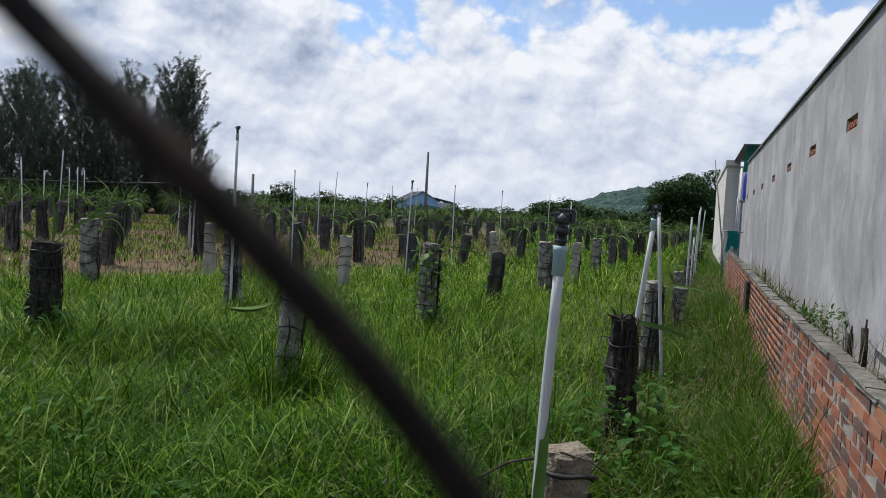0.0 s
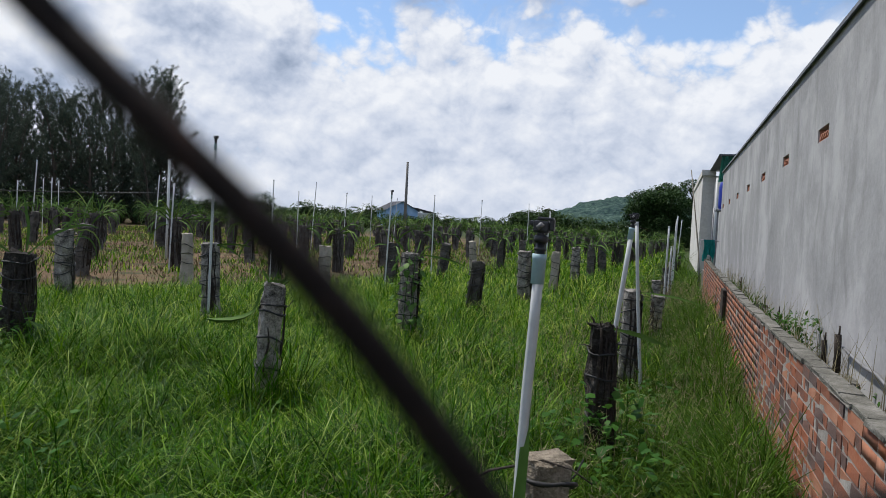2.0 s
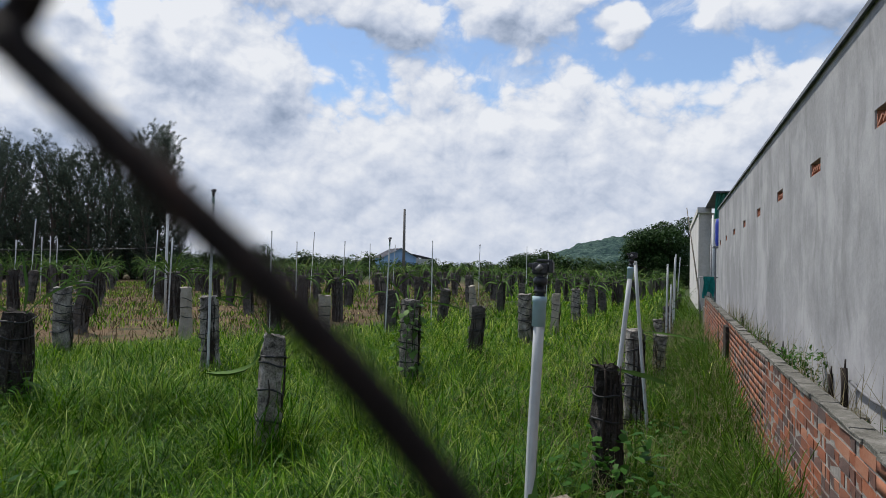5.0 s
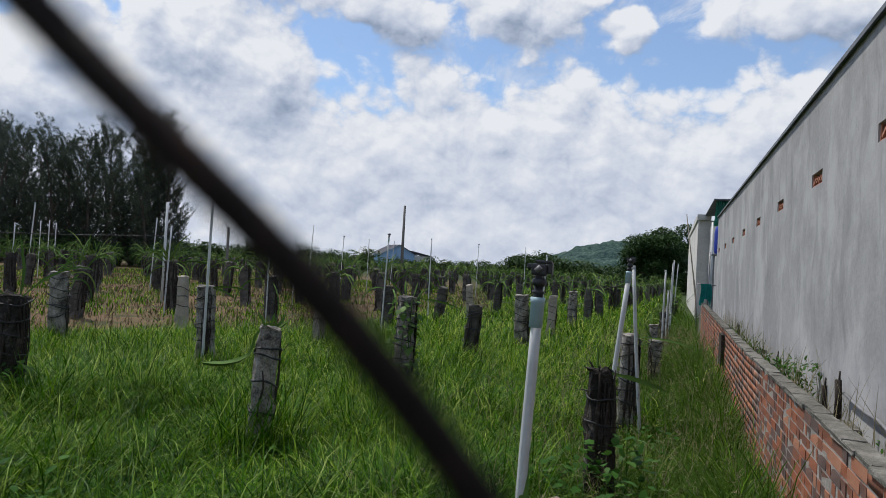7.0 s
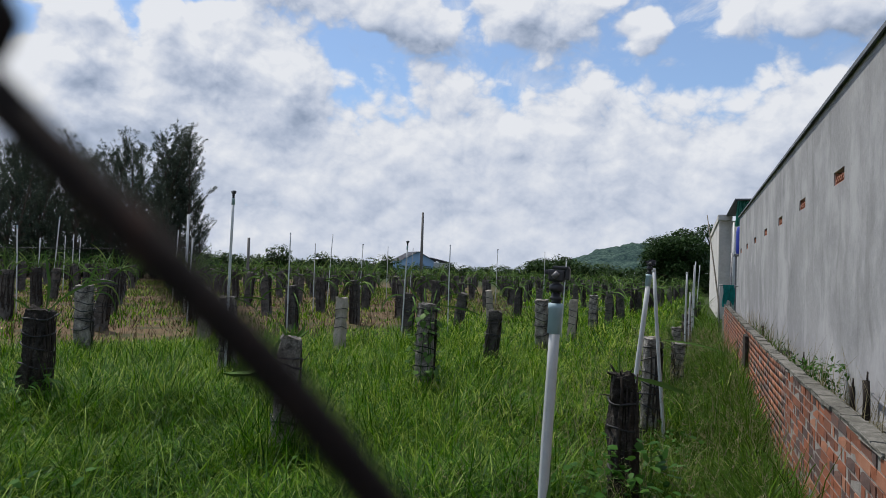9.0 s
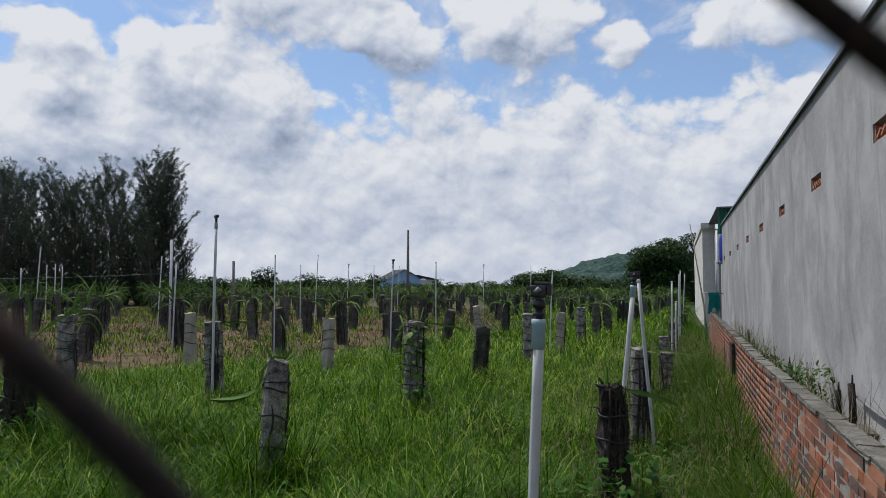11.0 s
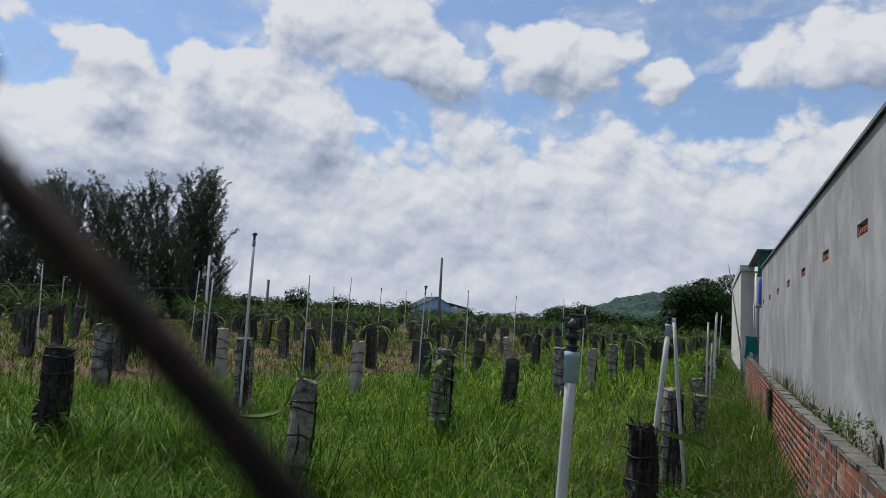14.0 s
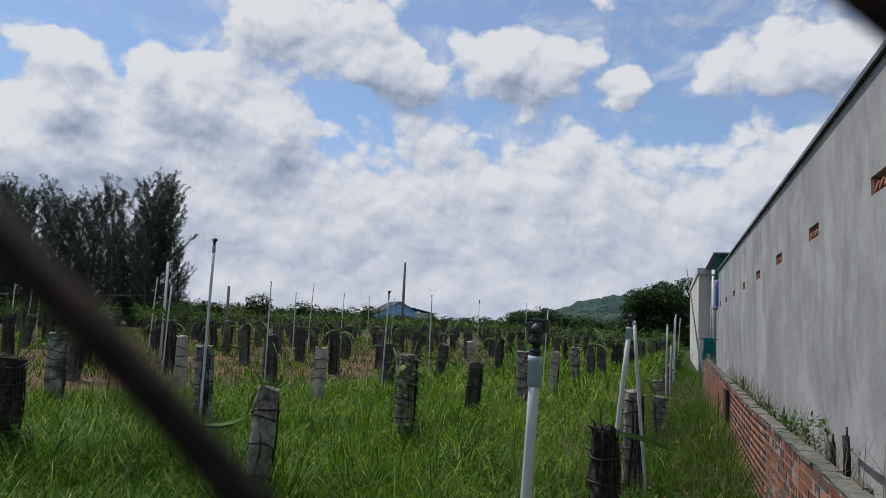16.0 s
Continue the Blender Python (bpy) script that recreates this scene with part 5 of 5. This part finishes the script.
def climber(k, j, h, w, n, seed, x=None, y=None):
    """A heart-leaved vine that climbs a post."""
    r = np.random.default_rng(seed)
    x0, y0 = grid_xy(k, j)
    a = r.uniform(0, 2 * np.pi, n)
    z = h * r.uniform(0.0, 1.02, n) ** 1.2
    q = w * (0.62 + 0.5 * r.uniform(0, 1, n) * (1.3 - z / h))
    C = np.stack((x0 + 0.03 + np.cos(a) * q, y0 + np.sin(a) * q, gz(x0, y0) + z), 1)
    V, Ft = leaf_cloud(C, -0.5, 0.072, seed, 0.95)
    bm = bmesh.new()
    for i in range(6):
        b = r.uniform(0, 6.28)
        tube(bm, [(x0 + math.cos(b + 0.5 * u) * w * 0.66, y0 + math.sin(b + 0.5 * u) * w * 0.66, gz(x0, y0) + h * u) for u in (i2 / 6 for i2 in range(7))], 0.004, 5)
    t = thing("climbing_vine", "heart-leaved green vine climbing a concrete post", "vine", "vines on the posts")
    part("foliage", arrays_mesh("vine_leaves", V, Ft, M_VINE), M_VINE, t)
    tagged(part("vine_stem", bm, M_WEED, t), kind="stuff")


climber(1, 2, 1.10, 0.17, 170, 51)
climber(2, 1, 0.55, 0.2, 60, 52)
climber(0, 1, 0.6, 0.14, 60, 53)


def channel_plants():
    r = np.random.default_rng(61)
    spots = [(6.1, 0.34, 0.34, 260), (6.9, 0.22, 0.2, 90), (8.6, 0.3, 0.16, 80), (9.8, 0.4, 0.16, 70), (12.0, 0.8, 0.2, 70), (4.3, 0.3, 0.12, 30)]
    for y, rad, hgt, n in spots:
        yy = y + r.normal(0, rad * 0.5, n)
        xx = r.uniform(0.80, 1.13, n)
        zz = 0.66 + hgt * r.uniform(0.05, 1, n) ** 0.8 * np.exp(-((yy - y) / rad) ** 2)
        V, Ft = leaf_cloud(np.stack((xx, yy, zz), 1), 0.5, 0.05, 62, 0.4)
        ob = new("channel_weed", arrays_mesh("channel_weed", V, Ft, M_WEED))
        tagged(ob, "bushy green weed growing out of the channel", "weed", kind="stuff")
    n = 300
    x, y = r.uniform(0.8, 1.13, 620), np.concatenate((r.uniform(3.0, 6.0, 120), r.uniform(6.0, 15.0, 500)))
    blades("channel_sedge", x[n:], y[n:], r.uniform(0.08, 0.36, 320) * (0.25 + 0.75 * (np.sin(2.1 * y[n:]) > 0.1)), np.full(320, 0.008), M_OLIVE, "dark green grasses along the wall foot", 64, 0.5, 3, lift=0.66 - gz_arr(x[n:], y[n:]))
    x, y = x[:n], y[:n]
    base = gz_arr(x, y)
    blades("channel_grass", x, y, r.uniform(0.12, 0.5, n), np.full(n, 0.005), M_SEED, "thin dry grasses standing in the channel", 63, 0.25, 3, lift=0.66 - base)


channel_plants()


# ---------------------------------------------------------------- trees
def needle_tree(seed, height, radius):
    """A casuarina: straight trunk, steep limbs, feathery plumes with sky between them."""
    r = np.random.default_rng(seed)
    bm = bmesh.new()
    bend = r.normal(0, 0.02, 2)
    axis = [Vector((bend[0] * i * i, bend[1] * i * i, height * i / 8)) for i in range(9)]
    tube(bm, axis, [0.20 * (1 - 0.118 * i) for i in range(9)], 8)
    C, D = [], []

    def plume(base, tip, count, wide):
        for s in range(count):
            v = r.uniform(0.0, 1.0) ** 0.8
            c = base.lerp(tip, v)
            sp = wide * (1.1 - 0.75 * v)
            C.append((c.x + r.normal(0, sp), c.y + r.normal(0, sp), c.z + r.normal(0, sp)))
            d = (tip - base).normalized()
            D.append((d.x + r.normal(0, 0.42), d.y + r.normal(0, 0.42), d.z * 0.7 + r.normal(0.05, 0.45)))

    nl = 58
    for i in range(nl):
        u = 0.06 + 0.92 * (i + r.uniform(0, 1)) / nl
        f = u * 8
        p0 = axis[min(7, int(f))].lerp(axis[min(8, int(f) + 1)], f - int(f))
        a = r.uniform(0, 6.283)
        reach = radius * (1.0 - u) ** 0.55 * r.uniform(0.45, 1.08) * (0.7 + 0.3 * min(1, u * 4)) + 0.12
        steep = 0.50 + 0.85 * u + r.normal(0, 0.14)
        up = reach * math.tan(min(1.25, max(0.3, steep)))
        up = min(up, 2.6)
        p1 = p0 + Vector((math.cos(a) * reach, math.sin(a) * reach, up))
        pm = p0.lerp(p1, 0.55) + Vector((0, 0, -0.10 * reach))
        tube(bm, [p0, pm, p1], [0.05 * (1.15 - u), 0.03 * (1.15 - u), 0.008], 4, caps=False)
        twigs = int(4 + 4.6 * reach)
        for t in range(twigs):
            v = 0.22 + 0.78 * (t + r.uniform(0, 1)) / twigs
            b = p0.lerp(pm, v / 0.55) if v < 0.55 else pm.lerp(p1, (v - 0.55) / 0.45)
            aa = a + r.normal(0, 0.9)
            L = r.uniform(0.35, 0.85)
            tip = b + Vector((math.cos(aa) * L * 0.55, math.sin(aa) * L * 0.55, L * r.uniform(0.35, 1.05)))
            plume(b, tip, int(15 + 14 * r.uniform()), 0.075)
    plume(axis[8] + Vector((0, 0, -0.8)), axis[8] + Vector((0, 0, 0.7)), 60, 0.09)
    C, D = np.array(C), np.array(D)
    D /= np.linalg.norm(D, axis=1)[:, None]
    n = len(C)
    L = r.uniform(0.12, 0.34, n)[:, None]
    side = np.cross(D, r.normal(0, 1, (n, 3)))
    side /= np.linalg.norm(side, axis=1)[:, None]
    w = r.uniform(0.013, 0.028, n)[:, None]
    tip = C + D * L
    tip[:, 2] -= L[:, 0] * 0.15
    V = np.stack((C - side * w * 0.5, C + D * L * 0.5 + side * w, tip, C + D * L * 0.5 - side * w), 1).reshape(-1, 3)
    Fq = np.arange(n * 4).reshape(-1, 4)
    t = thing("casuarina_tree", "tall feathery dark green casuarina tree", "tree", "casuarina belt")
    part("trunk", bm, M_BARK, t)
    part("crown", arrays_mesh("crown", V, Fq, M_NEEDLE), M_NEEDLE, t)
    return t


def leafy_tree(name, label, group, seed, height, radius, leaves, leaf, mat, trunk_h=0.35, lobes=16, flat=0.75):
    r = np.random.default_rng(seed)
    bm = bmesh.new()
    th = height * trunk_h
    tube(bm, [(0, 0, -0.2), (0.05, 0.02, th * 0.6), (0.0, 0.08, th)], [radius * 0.085, radius * 0.07, radius * 0.06], 9)
    C = []
    for i in range(lobes):
        a, q = r.uniform(0, 6.283), radius * math.sqrt(r.uniform(0.02, 1.0)) * 0.78
        zc = th + (height - th) * r.uniform(0.08, 0.86) * (1 - 0.38 * (q / radius) ** 2)
        c = Vector((math.cos(a) * q, math.sin(a) * q, zc))
        tube(bm, [(0, 0, th * 0.85), (c.x * 0.45, c.y * 0.45, th + (zc - th) * 0.55), c], [radius * 0.045, radius * 0.028, radius * 0.01], 5, caps=False)
        rad = radius * r.uniform(0.26, 0.46)
        m = leaves // lobes
        d = r.normal(0, 1, (m, 3))
        d /= np.linalg.norm(d, axis=1)[:, None]
        C.append(np.array(c) + d * (rad * r.uniform(0.45, 1.08, m) ** 0.6)[:, None] * np.array((1, 1, flat)))
    C = np.concatenate(C)
    V, Ft = leaf_cloud(C, -0.25, leaf, seed + 1, 0.5)
    t = thing(name, label, "tree", group)
    part("trunk", bm, M_BARK, t)
    part("crown", arrays_mesh("crown", V, Ft, mat), mat, t)
    return t


def spot(azd, dist, z=None):
    a = radians(azd)
    x, y = math.sin(a) * dist, math.cos(a) * dist
    return x, y, gz(x, y) if z is None else z


def build_trees():
    tr = random.Random(3)
    models = [needle_tree(301 + i, 11.5 + 0.4 * (i % 3), 2.6 + 0.25 * (i % 2)) for i in range(5)]
    # the belt: the first rank, then two ranks behind it
    belt = [(-39.0, 61, 0.60), (-40.0, 60, 0.86), (-40.6, 62, 0.92), (-41.4, 60, 0.93), (-42.2, 61, 0.95), (-43.1, 60, 0.90), (-44.2, 61, 0.94), (-45.4, 60, 0.92),
            (-46.5, 61, 0.86), (-47.8, 60, 0.78), (-49.2, 61, 0.82), (-50.6, 60, 0.77), (-52.0, 61, 0.86), (-53.5, 60, 0.80), (-55.0, 61, 0.88), (-56.8, 60, 0.94), (-58.6, 61, 0.97)]
    for i in range(12):
        belt.append((-40.6 - 1.6 * i + tr.uniform(-0.3, 0.3), 65 + tr.uniform(-1, 1), 0.90 + tr.uniform(-0.06, 0.04)))
    for i in range(14):
        belt.append((-41.6 - 1.25 * i + tr.uniform(-0.3, 0.3), 57 + tr.uniform(-1, 1), 0.66 + tr.uniform(-0.1, 0.1)))
    for i in range(9):
        belt.append((-41.4 - 2.0 * i + tr.uniform(-0.4, 0.4), 70 + tr.uniform(-1, 1), 0.96 + tr.uniform(-0.08, 0.04)))
    for i, (azd, dist, sc) in enumerate(belt):
        m = pose(*spot(azd, dist), tr.uniform(-1.5, 1.5), 0, 0) @ pose(0, 0, 0, 0, 3.5 + tr.uniform(-2, 2), 0) @ pose(0, 0, 0, 0, 0, tr.uniform(0, 360)) @ Matrix.Diagonal((sc, sc, sc, 1))
        if i < len(models):
            models[i].matrix_basis = m
        else:
            copy_thing(models[i % len(models)], m)
    # understorey shrubs at the belt's foot
    shrub = leafy_tree("shrub", "dense dark green shrub under the tree belt", "shrubs under the belt", 330, 1.5, 1.8, 4200, 0.11, M_LEAF, 0.1, 18)
    for i, azd in enumerate((-38.6, -40.4, -42.3, -44.6, -46.5, -48.3, -50.5, -52.6, -54.8, -57)):
        m = pose(*spot(azd, 57 + tr.uniform(-3, 3)), 0, 0, tr.uniform(0, 360)) @ Matrix.Diagonal((*(tr.uniform(0.9, 1.5),) * 3, 1))
        if i == 0:
            shrub.matrix_basis = m
        else:
            copy_thing(shrub, m)
    mango = leafy_tree("mango_tree", "broad dark green mango tree with a dense rounded crown", "", 340, 6.7, 3.3, 26000, 0.25, M_LEAF, 0.14, 40)
    mango.matrix_basis = pose(*spot(-1.0, 68.0))
    back = leafy_tree("tree", "dark green tree rising behind the outbuilding", "", 345, 8.4, 3.2, 5000, 0.25, M_LEAF, 0.3, 18)
    back.matrix_basis = pose(*spot(1.9, 74.0))
    # low trees along the horizon
    kinds = [leafy_tree("orchard_tree", "small leafy tree on the far field edge", "far field trees", 350 + i, 4.0, 2.4, 1700, 0.34, M_HEDGE, 0.06, 20) for i in range(3)]
    n = 0
    for i in range(74):
        azd = -60 + 58.5 * i / 73 + tr.uniform(-0.4, 0.4)
        dist = tr.uniform(92, 150)
        sc = tr.uniform(0.65, 1.05) * dist / 115
        if -13 < azd < -2:
            sc *= 1.15
        m = pose(*spot(azd, dist), 0, 0, tr.uniform(0, 360)) @ Matrix.Diagonal((sc * tr.uniform(1.0, 1.6), sc * tr.uniform(1.0, 1.6), sc, 1))
        if n < 3:
            kinds[n].matrix_basis = m
        else:
            copy_thing(kinds[n % 3], m)
        n += 1
    for azd, dist, sc in ((-3.6, 66, 0.55), (-2.6, 78, 0.6), (-0.6, 64, 0.5), (0.6, 66, 0.55), (1.6, 70, 0.6), (2.6, 80, 0.8), (-4.8, 84, 0.6), (0.0, 90, 0.9), (1.0, 95, 0.9), (-33.6, 88, 1.12), (-11.6, 100, 1.05), (-10.6, 104, 1.25), (-9.7, 98, 1.0), (-12.6, 96, 0.95), (-28.9, 92, 0.95), (-25.0, 94, 0.95), (-35.6, 100, 0.8), (-24.9, 90, 0.62), (-31.5, 95, 0.62), (-28.6, 98, 0.65), (-11.2, 100, 1.05), (-9.4, 105, 1.15), (-7.6, 100, 1.0)):
        copy_thing(kinds[1], pose(*spot(azd, dist), 0, 0, azd * 50) @ Matrix.Diagonal((sc, sc, sc, 1)))


build_trees()


# ---------------------------------------------------------------- hill, house, utility pole
def build_hill():
    V, n, m = [], 300, 70
    for j in range(m + 1):
        for i in range(n + 1):
            azd = -24 + 44 * i / n
            dist = 1500 + 1100 * j / m
            v = j / m
            st = min(1.0, max(0.0, (azd + 13.6) / 10.5))
            prof = 92 * (st * st * (3 - 2 * st)) ** 0.75 + 7 * math.exp(-((azd + 4.2) / 1.0) ** 2) + 3 * math.exp(-((azd + 6.9) / 0.8) ** 2)
            prof *= max(0.0, 1 - (max(0.0, azd - 3) / 17) ** 2)
            ridge = math.sin(math.pi * min(1.0, v * 0.9 + 0.05)) ** 0.8
            x, y = math.sin(radians(azd)) * dist, math.cos(radians(azd)) * dist
            bumpy = 9 * noise.noise(Vector((x, y, 0)) * 0.006) + 5 * noise.noise(Vector((x, y, 5)) * 0.022) + 9 * noise.noise(Vector((x, y, 9)) * 0.05)
            V.append((x, y, -4 + prof * ridge + bumpy * min(1, prof / 30)))
    Fq = [(j * (n + 1) + i, j * (n + 1) + i + 1, (j + 1) * (n + 1) + i + 1, (j + 1) * (n + 1) + i) for j in range(m) for i in range(n)]
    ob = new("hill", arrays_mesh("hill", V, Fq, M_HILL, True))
    tagged(ob, "low wooded green hill on the horizon", "hill", kind="structure")


build_hill()


def build_house():
    x, y, z = spot(-22.2, 112.0)
    h = thing("house", "pale blue house with a dark pitched roof", "house", m=pose(x, y, z, 0, 0, 38))
    W2, D2, EV, RG = 2.6, 2.9, 2.75, 4.1
    bm = bmesh.new()
    vs = [bm.verts.new(p) for p in ((-W2, -D2, 0), (W2, -D2, 0), (W2, -D2, EV), (0, -D2, RG), (-W2, -D2, EV), (-W2, D2, 0), (W2, D2, 0), (W2, D2, EV), (0, D2, RG), (-W2, D2, EV))]
    for q in ((0, 1, 2, 3, 4), (9, 8, 7, 6, 5), (1, 6, 7, 2), (0, 4, 9, 5), (4, 3, 8, 9), (3, 2, 7, 8), (0, 5, 6, 1)):
        bm.faces.new([vs[i] for i in q])
    part("wall", bm, M_HOUSE, h)
    for sgn in (-1, 1):
        bm = bmesh.new()
        e = 0.45
        k2 = (RG - EV) / W2
        bm.faces.new([bm.verts.new(p) for p in ((0, -D2 - e, RG + 0.06), (sgn * (W2 + e), -D2 - e, EV - e * k2 + 0.06), (sgn * (W2 + e), D2 + e, EV - e * k2 + 0.06), (0, D2 + e, RG + 0.06))])
        bmesh.ops.solidify(bm, geom=bm.faces[:], thickness=0.1)
        part("roof_slope", bm, M_ROOF, h, "dark slate-blue sheet roof")
    bm = bmesh.new()
    box(bm, W2 + 0.02, W2 + 3.4, -1.5, 2.6, 0, 2.5)
    part("lean_to", bm, M_PVC, h, "white lean-to wall")
    bm = bmesh.new()
    bm.faces.new([bm.verts.new(p) for p in ((W2 - 0.1, -1.9, 3.3), (W2 + 3.8, -1.9, 2.5), (W2 + 3.8, 3.0, 2.5), (W2 - 0.1, 3.0, 3.3))])
    bmesh.ops.solidify(bm, geom=bm.faces[:], thickness=0.1)
    part("lean_to_roof", bm, M_ROOF, h)
    x, y, z = spot(-21.5, 70.0)
    bm = bmesh.new()
    tube(bm, [(0, 0, -0.5), (0, 0, 3.5), (0, 0, 7.3 - z)], [0.16, 0.14, 0.11], 12)
    p = new("utility_pole", bm_mesh("utility_pole", bm, M_WOODPOLE))
    p.matrix_basis = pose(x, y, z)
    tagged(p, "plain grey concrete utility pole beyond the rows", "pole")


build_house()


# ---------------------------------------------------------------- bricks of the low wall, last
def build_brick_wall():
    bw = thing("wall_low", "low red brick wall with rough mortar joints and grey coping", "wall", kind="structure")
    bm = bmesh.new()
    n = 40
    for i in range(n):
        y0, y1 = BW_Y0 + (BW_Y1 - BW_Y0) * i / n, BW_Y0 + (BW_Y1 - BW_Y0) * (i + 1) / n
        box(bm, BW_X0 + 0.004, BW_X1, y0, y1, -0.2, cop_z((y0 + y1) / 2) - 0.012)
    part("mortar_core", bm, M_MORTAR, bw, "grey lime mortar")
    # rough coping, in uneven lengths
    r = random.Random(9)
    y = BW_Y0
    while y < BW_Y1:
        L = r.uniform(0.16, 0.24)
        bm = bmesh.new()
        vs = box(bm, BW_X0 - 0.003 + r.uniform(-0.006, 0.004), BW_X1 + r.uniform(-0.004, 0.008), 0, L - 0.001, -0.018, 0.002 + r.uniform(0, 0.008), 0.004)
        for v in bm.verts:
            v.co += Vector((r.gauss(0, 0.0025), 0, r.gauss(0, 0.003)))
        c = part("coping_stone", bm, M_COPING, bw, m=pose(0, y, cop_z(y)))
        y += L
    # stretcher bricks
    mesh_kinds = []
    for i in range(6):
        bm = bmesh.new()
        L, H = 0.176, 0.051
        box(bm, -0.0065, 0.05, -L / 2, L / 2, -H / 2, H / 2)
        for v in bm.verts:
            v.co += Vector((r.gauss(0, 0.002), r.gauss(0, 0.002), r.gauss(0, 0.0014)))
        mesh_kinds.append(bm_mesh("brick", bm, M_BRICK))
    half_kinds = []
    for i in range(3):
        bm = bmesh.new()
        L, H = 0.084, 0.051
        box(bm, -0.0065, 0.05, -L / 2, L / 2, -H / 2, H / 2)
        for v in bm.verts:
            v.co += Vector((r.gauss(0, 0.002), r.gauss(0, 0.002), r.gauss(0, 0.0014)))
        half_kinds.append(bm_mesh("brick", bm, M_BRICK))
    course, pitch = 0.0620, 0.187
    V, Fq, made = [], [], 0
    for c in range(17):
        y = BW_Y0 + (c % 2) * pitch / 2
        while y < BW_Y1 - 0.1:
            half = r.random() < 0.55
            L = 0.093 if half else pitch
            yc = y + L / 2
            y += L
            z = cop_z(yc) - 0.016 - course * (c + 0.5)
            if z < -0.08 or r.random() < 0.003:
                continue
            x = BW_X0 + 0.008 + r.gauss(0, 0.0012)
            if 2.7 < yc < 5.9 and z > 0.12:
                ob = part("brick", (half_kinds if half else mesh_kinds)[r.randrange(3)], M_BRICK, bw, m=pose(x, yc, z, r.gauss(0, 0.6), 0, r.gauss(0, 0.5)))
                made += 1
            else:
                Lh, H = (L - 0.011) / 2, 0.0255
                b = len(V)
                V += [(x + dx, yc + sy * Lh + r.gauss(0, 0.0015), z + sz * H + r.gauss(0, 0.001)) for dx in (-0.0065, 0.03) for sy, sz in ((-1, -1), (1, -1), (1, 1), (-1, 1))]
                Fq += [(b + 3, b + 2, b + 1, b), (b, b + 1, b + 5, b + 4), (b + 1, b + 2, b + 6, b + 5), (b + 2, b + 3, b + 7, b + 6), (b + 3, b, b + 4, b + 7)]
    tagged(part("bricks", arrays_mesh("bricks", V, Fq, M_BRICK_FAR), M_BRICK_FAR, bw), kind="stuff")
    # dark blocks on the wall's face, standing in for a dark broken gap
    bm = bmesh.new()
    box(bm, BW_X0 - 0.045, BW_X0 - 0.002, 9.35, 9.75, 0.50, 0.89, 0.012)
    box(bm, BW_X0 - 0.030, BW_X0 - 0.002, 9.80, 9.92, 0.62, 0.84, 0.008)
    pier = new("gap_blocks", bm_mesh("gap_blocks", bm, M_ROOT))
    tagged(pier, "dark blocks standing in for a broken gap in the low wall", "pier")


build_brick_wall()
